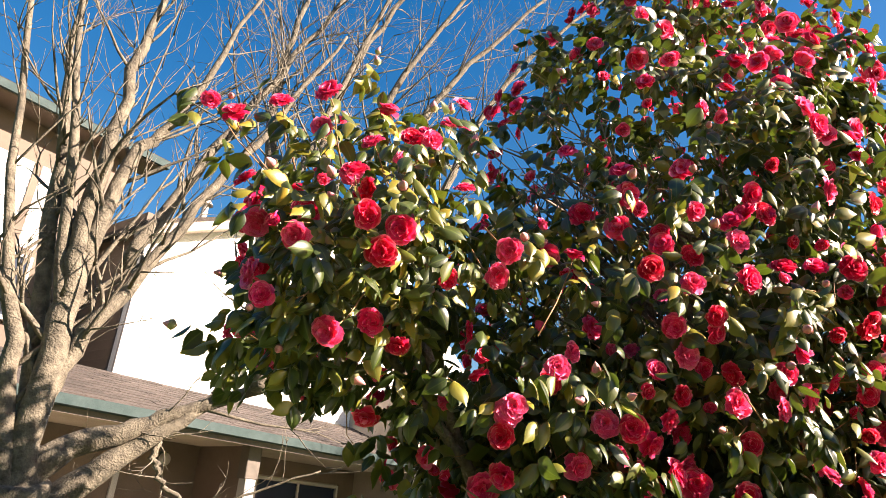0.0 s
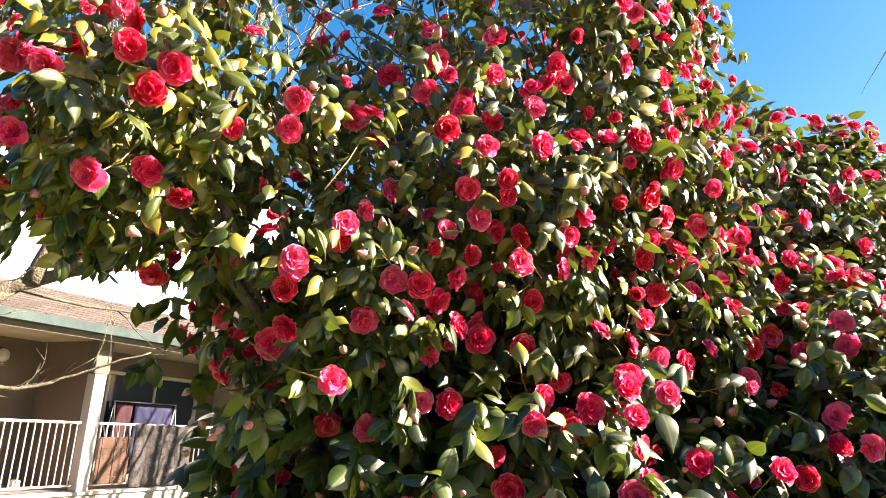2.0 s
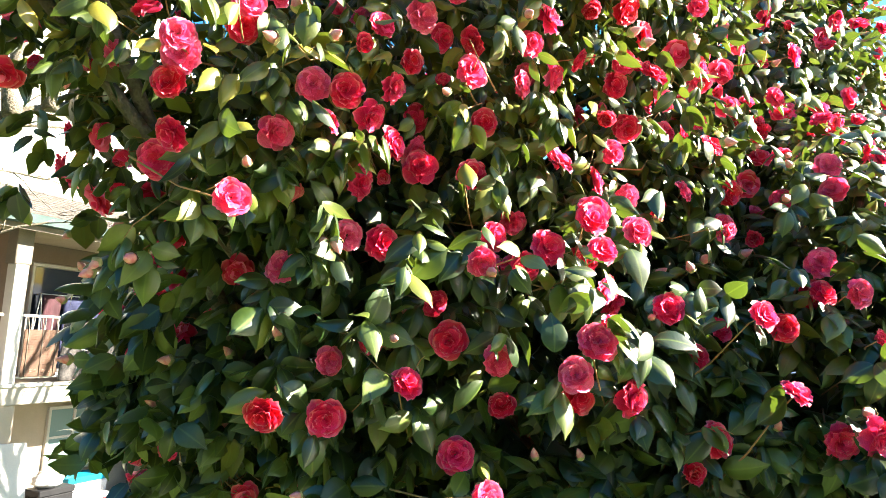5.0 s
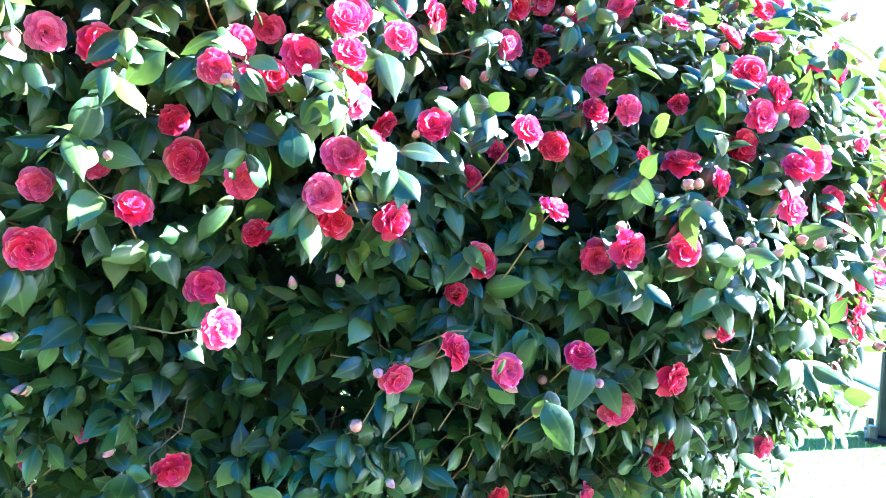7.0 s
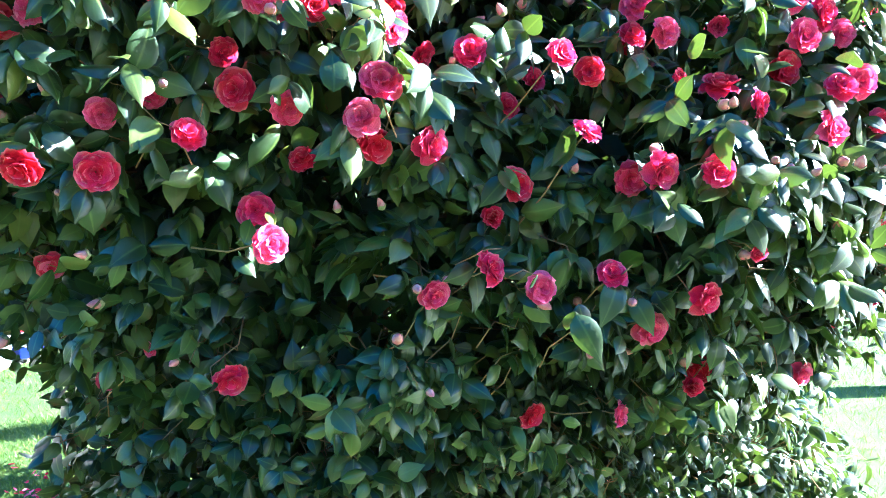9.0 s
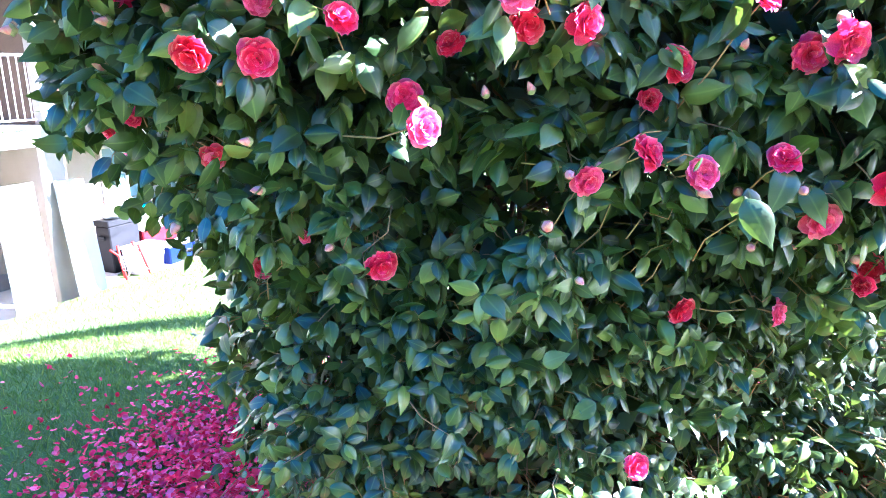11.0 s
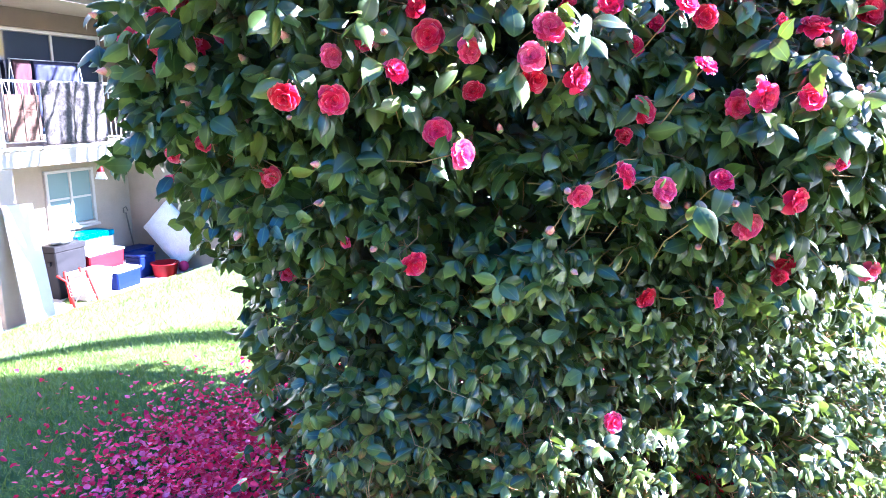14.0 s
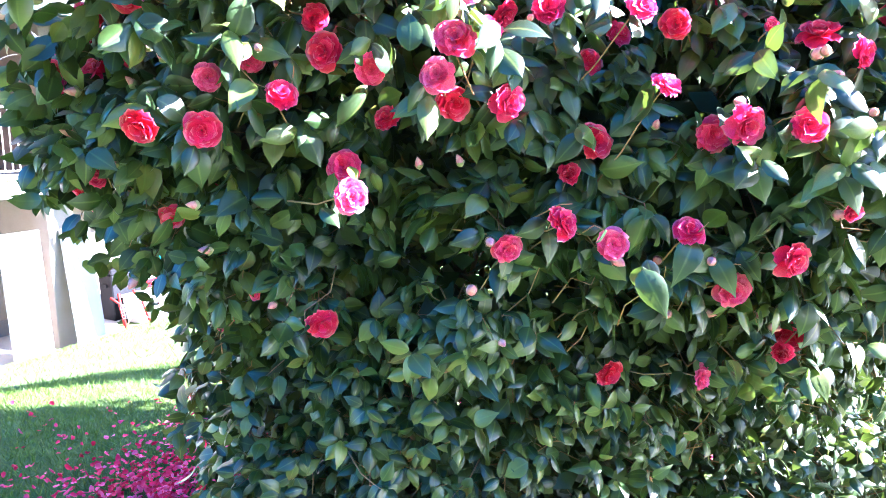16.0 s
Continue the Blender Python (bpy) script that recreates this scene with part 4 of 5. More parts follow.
    part("gutter", bm, GUTTER, house, "weathered green metal gutter")
    slope = math.atan2(0.82, 2.3)
    hb_m = HM @ Matrix.Translation((0, 0.36, 3.46)) @ pose(0, 0, 0, -math.degrees(slope), 0, 0)
    boxed("roof_deck", (-7.0, -2.45, -0.04), (3.6, 0.0, 0.0), SOFFIT, house, m=hb_m)
    sh = shared_box("shingle", (0.40, 0.26, 0.012), SHINGLE)
    rnd = random.Random(4)
    for r in range(13):
        for k in range(22):
            ob = new("shingle", sh)
            ob.parent = house
            ob.matrix_world = hb_m @ Matrix.Translation((-5.1 + k * 0.405 + (r % 2) * 0.2 + rnd.uniform(-0.01, 0.01), -0.1 - r * 0.185, 0.012 + rnd.uniform(0, 0.004))) @ pose(0, 0, 0, 2.2 + rnd.uniform(-0.4, 0.4), 0, rnd.uniform(-0.4, 0.4))
    # white upper wall under a gable, its shaded return, and the wing behind
    bm = bmesh.new()
    outline = ((-2.45, 3.9), (9.0, 3.9), (9.0, 6.0), (3.4, 9.6), (-2.45, 6.9))
    a = [bm.verts.new(HM @ Vector((s, -2.0, z))) for s, z in outline]
    b = [bm.verts.new(HM @ Vector((s, -2.25, z))) for s, z in outline]
    bm.faces.new(a)
    bm.faces.new(b[::-1])
    for i in range(5):
        j = (i + 1) % 5
        bm.faces.new((a[i], b[i], b[j], a[j]))
    part("gable_wall", bm, SIDING_WHITE, house, "white clapboard gable wall")
    def under_gable(z):
        left = -2.45 if z < 6.9 else -2.45 + (z - 6.9) * 5.85 / 2.7
        return left, 3.0
    clapboards(house, -2.45, 3.0, -1.985, 4.2, 9.0, SIDING_WHITE, 0.17, under_gable)
    hb("corner_trim", (-2.5, -2.02, 3.9), (-2.40, -1.955, 6.9), TRIM, house)
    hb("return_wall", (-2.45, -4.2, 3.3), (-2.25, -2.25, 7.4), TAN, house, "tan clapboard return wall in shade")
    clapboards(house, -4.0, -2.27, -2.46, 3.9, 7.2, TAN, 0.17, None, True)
    hb_rake(house, (-2.75, 6.78), (3.4, 9.62), -1.6, -5.0)
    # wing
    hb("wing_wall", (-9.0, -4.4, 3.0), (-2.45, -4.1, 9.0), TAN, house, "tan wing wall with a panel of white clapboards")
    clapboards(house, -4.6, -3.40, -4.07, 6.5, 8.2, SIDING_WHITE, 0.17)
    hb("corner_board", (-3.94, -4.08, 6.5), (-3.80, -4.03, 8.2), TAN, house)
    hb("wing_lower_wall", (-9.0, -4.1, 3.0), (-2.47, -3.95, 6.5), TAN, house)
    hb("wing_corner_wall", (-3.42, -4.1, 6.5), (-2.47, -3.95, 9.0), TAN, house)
    window("window", house, -3.95, -3.55, -3.95, 5.2, 6.3, 0)
    hb("wing_soffit", (-9.0, -4.2, 9.0), (-1.7, -3.45, 9.06), TAN, house)
    hb("wing_gutter", (-9.0, -3.5, 9.02), (-1.65, -3.38, 9.18), GUTTER, house, "weathered green metal gutter")
    wm = HM @ Matrix.Translation((0, -3.45, 9.16)) @ pose(0, 0, 0, -22, 0, 0)
    boxed("wing_roof", (-9.0, -4.0, 0.0), (-1.65, 0.02, 0.06), SHINGLE, house, m=wm)
    # vent pipe on the roof
    vent = part_empty("roof_vent", house, "white capped vent pipe")
    bm = bmesh.new()
    bmesh.ops.create_cone(bm, cap_ends=True, segments=12, radius1=0.07, radius2=0.07, depth=0.7, matrix=HM @ Matrix.Translation((-1.1, -2.6, 7.9)))
    part("pipe", bm, TRIM, vent)
    bm = bmesh.new()
    bmesh.ops.create_cone(bm, cap_ends=True, segments=12, radius1=0.16, radius2=0.05, depth=0.16, matrix=HM @ Matrix.Translation((-1.1, -2.6, 8.3)))
    part("cap", bm, TRIM, vent)
    return house


def hb_rake(house, a, b, d0, d1):
    """A sloping roof sheet over the gable with a cream edge board."""
    for name, lift, th, mat, dd in (("gable_roof", 0.10, 0.10, SHINGLE, d0), ("rake_board", -0.08, 0.18, FASCIA, d0 + 0.03)):
        bm = bmesh.new()
        back = d1 if name == "gable_roof" else d0 - 0.35
        vs = []
        for s, z in (a, b):
            for d in (dd, back):
                for t in (0, th):
                    vs.append(bm.verts.new(HM @ Vector((s, d, z + lift + t))))
        for q in ((0, 1, 3, 2), (4, 6, 7, 5), (0, 2, 6, 4), (1, 5, 7, 3), (0, 4, 5, 1), (2, 3, 7, 6)):
            bm.faces.new([vs[i] for i in q])
        part(name, bm, mat, house)


build_house()


# ---- things on the balcony and the patio ----
def plain(name, c, rough=0.5, vary=0.12, metallic=0.0):
    return grained(name, tuple(v * (1 - vary) for v in c), tuple(min(1, v * (1 + vary)) for v in c), 5, rough, 0.08, 60, metallic)


WHITE_PLASTIC = plain("white_plastic", (0.55, 0.56, 0.58))
BLACK_PLASTIC = plain("dark_grey_plastic", (0.014, 0.014, 0.016))
RED_PLASTIC = plain("red_plastic", (0.18, 0.006, 0.010))
BLUE_PLASTIC = plain("blue_plastic", (0.004, 0.010, 0.070))
TEAL_PLASTIC = plain("teal_plastic", (0.012, 0.16, 0.25))
RED_METAL = plain("red_tube", (0.36, 0.018, 0.012), 0.6)
ALU = plain("aluminium", (0.6, 0.6, 0.62), 0.35, 0.1, 0.8)
PINK = plain("pink_rubber", (0.40, 0.03, 0.10))
for weathered in (BLACK_PLASTIC, RED_PLASTIC, BLUE_PLASTIC, TEAL_PLASTIC, RED_METAL, PINK):
    shell = weathered.node_tree.nodes["Principled BSDF"]
    shell.inputs["Specular IOR Level"].default_value = 0.12
SHEET = plain("translucent_sheet", (0.62, 0.65, 0.70), 0.35)
MOSS = grained("yellow_moss", (0.10, 0.070, 0.003), (0.16, 0.115, 0.006), 20, 0.95, 0.8, 90)
RUG = grained("mottled_rug", (0.012, 0.011, 0.012), (0.085, 0.075, 0.072), 28, 0.95, 0.6, 90)
BAMBOO = grained("bamboo_blind", (0.035, 0.013, 0.006), (0.095, 0.042, 0.02), 9, 0.7, 0.3, 50, stretch=(1, 1, 6))
RED_CLOTH = grained("red_cloth", (0.022, 0.004, 0.008), (0.035, 0.006, 0.012), 4, 0.9, 0.2, 40)
BLUE_CLOTH = grained("blue_cloth", (0.012, 0.016, 0.05), (0.022, 0.026, 0.08), 4, 0.9, 0.2, 40)


def hung_cloth(name, parent, s0, s1, d, z0, z1, mat, label):
    """Cloth folded over a rail, in soft folds."""
    bm = bmesh.new()
    n, k = 12, 8
    g = []
    for i in range(n + 1):
        row = []
        for j in range(-k, k + 1):
            fold = 0.018 * math.sin(i * 1.3 + 0.2 * j) * abs(j) / k
            row.append(bm.verts.new(HM @ Vector((s0 + (s1 - s0) * i / n, d + (0.018 + fold if j > 0 else -0.018 + fold if j < 0 else 0.0), z1 - (z1 - z0) * abs(j) / k + (0.018 if j == 0 else 0.0)))))
        g.append(row)
    for i in range(n):
        for j in range(2 * k):
            bm.faces.new((g[i][j], g[i + 1][j], g[i + 1][j + 1], g[i][j + 1]))
    ob = part(name, bm, mat, parent, label, smooth=True)
    th = ob.modifiers.new("thick", "SOLIDIFY")
    th.thickness = 0.006


def tub(name, label, category, s, d, z, w, dep, h, mat, lid_mat=None, taper=0.9, turn=0.0, lid_label=""):
    """A tapered plastic tub or cooler with a rim, a lid and side handles."""
    t = thing(name, label, category)
    m = HM @ Matrix.Translation((s, d, z)) @ pose(0, 0, 0, 0, 0, turn)
    bm = bmesh.new()
    vs = box(bm, (-w / 2, -dep / 2, 0), (w / 2, dep / 2, h), None, 0.02)
    for v in bm.verts:
        k = taper + (1 - taper) * v.co.z / h
        v.co.x *= k
        v.co.y *= k
    bmesh.ops.transform(bm, matrix=m, verts=bm.verts)
    part("body", bm, mat, t)
    bm = bmesh.new()
    box(bm, (-w / 2 - 0.012, -dep / 2 - 0.012, h), (w / 2 + 0.012, dep / 2 + 0.012, h + max(0.04, h * 0.12)), m, 0.014)
    part("lid", bm, lid_mat or mat, t, lid_label)
    for sx in (-1, 1):
        bm = bmesh.new()
        box(bm, (sx * (w / 2 + 0.016) - 0.014, -dep * 0.2, h * 0.72), (sx * (w / 2 + 0.016) + 0.014, dep * 0.2, h * 0.80), m, 0.006)
        part("handle", bm, lid_mat or mat, t)
    return t


def pail(name, label, s, d, z, r, h, mat):
    t = thing(name, label, "bucket")
    m = HM @ Matrix.Translation((s, d, z))
    bm = bmesh.new()
    prof = ((r * 0.78, 0.0), (r * 0.97, h), (r * 1.04, h), (r * 1.04, h * 0.94), (r * 0.99, h * 0.94), (r * 0.92, h * 0.97), (r * 0.74, 0.03))
    rows = [[bm.verts.new(m @ Vector((q * math.cos(a * 0.3927), q * math.sin(a * 0.3927), zz))) for a in range(16)] for q, zz in prof]
    for a, b in zip(rows, rows[1:]):
        for i in range(16):
            bm.faces.new((a[i], a[(i + 1) % 16], b[(i + 1) % 16], b[i]))
    bm.faces.new(rows[-1])
    bm.faces.new(rows[0][::-1])
    part("shell", bm, mat, t, smooth=True)
    v, f = tube_data([m @ Vector((r * math.cos(a), 0.02 + 0.4 * r * math.sin(a), h - 0.3 * r * math.sin(a) * 0.6)) for a in np.linspace(0, math.pi, 9)], [0.005] * 9, 5)
    link_mesh("bail_handle", v, f, ALU, t, smooth=True)
    return t


def rods(parent, name, paths, mat, r=0.012):
    for p in paths:
        v, f = tube_data([HM @ Vector(q) for q in p], [r] * len(p), 6)
        link_mesh(name, v, f, mat, parent, smooth=True)


def build_patio():
    z = PATIO_Z
    hb_thing("patio_slab", (-7.0, -1.5, z - 0.12), (3.2, 0.1, z + 0.01), CONCRETE, "grey concrete patio slab", "patio", "structure")
    bm = bmesh.new()
    rnd = random.Random(31)
    rows = []
    for i in range(90):
        q = -4.0 + i * 0.08
        e = 0.13 + 0.02 * math.sin(i * 0.7) + rnd.uniform(-0.015, 0.015)
        rows.append([bm.verts.new(HM @ Vector((q, e + a, z + h + rnd.uniform(0, 0.012)))) for a, h in ((-0.03, -0.02), (0.0, 0.028), (0.05, 0.034), (0.10 + rnd.uniform(0, 0.04), -0.03))])
    for a, b in zip(rows, rows[1:]):
        for k in range(3):
            bm.faces.new((a[k], a[k + 1], b[k + 1], b[k]))
    tagged(part("moss_edge", bm, MOSS, smooth=True), "yellow moss along the edge of the concrete patio", "moss", kind="structure")
    bm = bmesh.new()
    box(bm, (-0.31, -0.02, 0), (0.31, 0.02, 1.95), HM @ Matrix.Translation((-1.54, 0.12, z)) @ pose(0, 0, 0, 3, 0, 0), 0.006)
    tagged(part("door_panel", bm, TRIM), "white door panel leaning against the post", "door panel")
    bm = bmesh.new()
    foot, head = Vector((-0.76, 0.40, z + 0.03)), Vector((-0.66, 0.03, z + 1.90))
    rise = (head - foot).normalized()
    side = Vector((1, 0, 0)) - rise * rise.x
    side.normalize()
    lean = Matrix((side, rise.cross(side), rise)).transposed().to_4x4()
    lean.translation = foot
    box(bm, (-0.25, -0.02, 0), (0.25, 0.02, (head - foot).length), HM @ lean, 0.006)
    tagged(part("white_board", bm, TRIM), "narrow white board leaning steeply on the stucco pier", "board")
    tub("storage_bin", "dark grey storage bin with a white bag on it", "bin", 0.74, -0.74, z, 0.66, 0.36, 0.86, BLACK_PLASTIC, BLACK_PLASTIC)
    bm = bmesh.new()
    bmesh.ops.create_icosphere(bm, subdivisions=3, radius=1.0)
    for v in bm.verts:
        k = 1 + 0.22 * noise.noise(v.co * 2.3) + 0.08 * noise.noise(v.co * 7)
        v.co = HM @ Vector((0.68 + v.co.x * 0.26 * k, -0.74 + v.co.y * 0.20 * k, z + 1.08 + v.co.z * 0.13 * k))
    tagged(part("plastic_bag", bm, WHITE_PLASTIC, smooth=True), "crumpled white plastic bag on the bin", "bag")
    tub("storage_bin", "white storage bin with a teal lid", "bin", 1.72, -1.18, z, 0.85, 0.45, 0.86, WHITE_PLASTIC, TEAL_PLASTIC, lid_label="teal lid")
    tub("cooler", "blue cooler with a white lid", "cooler", 1.56, -0.27, z, 0.60, 0.38, 0.33, BLUE_PLASTIC, WHITE_PLASTIC, 0.94, lid_label="white lid")
    tub("cooler", "red cooler with a white lid on a crate", "cooler", 1.50, -0.72, z + 0.34, 0.84, 0.42, 0.31, RED_PLASTIC, WHITE_PLASTIC, 0.94, lid_label="white lid")
    tub("crate", "dark plastic crate under the red cooler", "crate", 1.5, -0.72, z, 0.7, 0.4, 0.30, BLACK_PLASTIC, BLACK_PLASTIC)
    tub("laundry_tub", "large white plastic tub beside the walker", "tub", 0.78, -0.20, z, 0.62, 0.42, 0.46, WHITE_PLASTIC, WHITE_PLASTIC, 0.82)
    pail("bucket", "red plastic bucket on the patio", 2.52, -0.10, z, 0.27, 0.28, RED_PLASTIC)
    tub("storage_bin", "blue plastic storage bin", "bin", 2.35, -0.55, z, 0.42, 0.4, 0.42, BLUE_PLASTIC, BLUE_PLASTIC)
    for i, (mat, c) in enumerate(((BLUE_PLASTIC, "blue"), (WHITE_PLASTIC, "white"), (BLUE_PLASTIC, "blue"))):
        tub("tray", c + " plastic tray in a stack", "tray", 2.5 + 0.04 * i, -0.95, z + 0.17 * i, 0.75, 0.4, 0.12, mat, mat, 0.95, 4 * i - 4)
    bm = bmesh.new()
    bmesh.ops.create_uvsphere(bm, u_segments=16, v_segments=10, radius=0.11, matrix=HM @ Matrix.Translation((2.92, 0.02, z + 0.12)))
    tagged(part("ball", bm, PINK, smooth=True), "pink rubber ball on the patio", "ball")
    bm = bmesh.new()
    pm = HM @ Matrix.Translation((3.04, -0.27, z + 0.74)) @ pose(0, 0, 0, -44, 0, 0) @ pose(0, 0, 0, 0, 7, 0)
    vs = box(bm, (-0.05, -0.60, -0.42), (0.05, 0.60, 0.42), None, 0.02)
    bmesh.ops.subdivide_edges(bm, edges=[e for e in bm.edges if e.calc_length() > 0.3], cuts=6, use_grid_fill=True)
    for v in bm.verts:
        v.co.x += 0.03 * noise.noise(v.co * 6)
    bmesh.ops.transform(bm, matrix=pm, verts=bm.verts)
    tagged(part("mattress", bm, SHEET, smooth=True), "white plastic-wrapped mattress leaning on the wall", "mattress")
    # folding walker with red legs
    w = thing("walker", "folded walker with red legs and a wire basket", "walker")
    s, d = 0.36, 0.08
    rods(w, "leg", [((s - 0.22, d, z), (s - 0.30, d - 0.05, z + 0.5), (s - 0.42, d - 0.1, z + 0.62)), ((s + 0.28, d, z), (s + 0.12, d - 0.05, z + 0.6)), ((s - 0.02, d - 0.3, z), (s - 0.10, d - 0.3, z + 0.6)), ((s + 0.36, d - 0.3, z), (s + 0.22, d - 0.3, z + 0.6))], RED_METAL, 0.024)
    rods(w, "crossbar", [((s - 0.3, d - 0.05, z + 0.45), (s + 0.15, d - 0.05, z + 0.45)), ((s - 0.2, d, z + 0.12), (s + 0.2, d - 0.05, z + 0.5)), ((s + 0.25, d, z + 0.12), (s - 0.25, d - 0.05, z + 0.48))], ALU, 0.010)
    rods(w, "basket_wire", [((s - 0.3 + 0.05 * i, d + 0.02, z + 0.24), (s - 0.34 + 0.05 * i, d + 0.02, z + 0.46)) for i in range(9)] + [((s - 0.3, d + 0.02, z + 0.24 + 0.055 * i), (s + 0.1, d + 0.02, z + 0.24 + 0.055 * i)) for i in range(5)], ALU, 0.004)
    # shovel in the corner
    sh = thing("shovel", "long-handled shovel standing against the wall", "shovel")
    rods(sh, "shaft", [((3.0, -1.25, z + 0.1), (2.95, -1.4, z + 1.15))], SOFFIT, 0.014)
    rods(sh, "grip", [((2.90, -1.4, z + 1.15), (2.89, -1.4, z + 1.25), (2.97, -1.4, z + 1.27), (3.01, -1.4, z + 1.18))], SOFFIT, 0.012)
    hb("blade", (2.92, -1.26, z), (3.08, -1.24, z + 0.26), ALU, sh)
    # things on the balcony
    b = thing("bamboo_blind", "brown bamboo roll blind hung over the railing", "blind")
    slat = shared_box("slat", (0.60, 0.012, 0.024), BAMBOO)
    for i in range(28):
        piece("slat", slat, b, -0.31, -0.028 + 0.004 * math.sin(i * 0.9), 1.14 + i * 0.025)
    for s in (-0.55, -0.31, -0.07):
        rods(b, "cord", [((s, -0.015, 1.12), (s, -0.015, 1.86), (s, -0.075, 2.03))], SOFFIT, 0.006)
    # added rack; its darkened cloths stand in for colours in the door glass
    rack = thing("drying_rack", "added rack with red and blue cloths for the colours in the door glass", "drying rack")
    rods(rack, "rail", [((0.45, -1.15, 2.42), (1.9, -1.15, 2.42))], ALU, 0.010)
    rods(rack, "leg", [((q, -1.15 + e, 1.03), (q, -1.15, 2.42)) for q in (0.47, 1.88) for e in (-0.22, 0.22)], ALU, 0.010)
    hung_cloth("red_cloth", rack, 0.52, 0.86, -1.15, 1.55, 2.41, RED_CLOTH, "dark red cloth")
    hung_cloth("blue_cloth", rack, 0.92, 1.80, -1.15, 1.45, 2.41, BLUE_CLOTH, "deep blue cloth")
    bm = bmesh.new()
    n, k = 18, 14
    g = [[bm.verts.new(HM @ Vector((0.05 + 1.22 * i / n, -0.035 + 0.025 * math.sin(i * 1.1) + 0.008 * math.sin(j * 1.7 + i), 1.05 + (0.99 + 0.015 * math.sin(i * 0.8)) * j / k))) for j in range(k + 1)] for i in range(n + 1)]
    for i in range(n):
        for j in range(k):
            bm.faces.new((g[i][j], g[i + 1][j], g[i + 1][j + 1], g[i][j + 1]))
    ob = part("rug", bm, RUG, smooth=True)
    th = ob.modifiers.new("thick", "SOLIDIFY")
    th.thickness = 0.015
    tagged(ob, "grey mottled rug hanging over the balcony railing", "rug")
    orn = thing("wind_chime", "white bell ornament with a red top under the slab", "ornament")
    bm = bmesh.new()
    bmesh.ops.create_cone(bm, cap_ends=True, segments=10, radius1=0.10, radius2=0.05, depth=0.13, matrix=HM @ Matrix.Translation((1.15, -0.12, 0.45)))
    part("bell", bm, WHITE_PLASTIC, orn)
    bm = bmesh.new()
    bmesh.ops.create_cone(bm, cap_ends=True, segments=10, radius1=0.07, radius2=0.01, depth=0.12, matrix=HM @ Matrix.Translation((1.15, -0.12, 0.575)))
    part("top", bm, RED_PLASTIC, orn, "red top")
    rods(orn, "cord", [((1.15, -0.12, 0.62), (1.15, -0.12, 0.72))], ALU, 0.004)
    bm = bmesh.new()
    box(bm, (-1.36, -0.9, 1.03), (-1.24, -0.78, 1.16), HM, 0.02)
    tagged(part("tin_can", bm, WHITE_PLASTIC), "small white tin on the balcony floor", "tin")


def hb_thing(name, lo, hi, mat, label, category, kind=""):
    return tagged(boxed(name, lo, hi, mat, None, "", 0.01, HM), label, category, kind=kind)


build_patio()


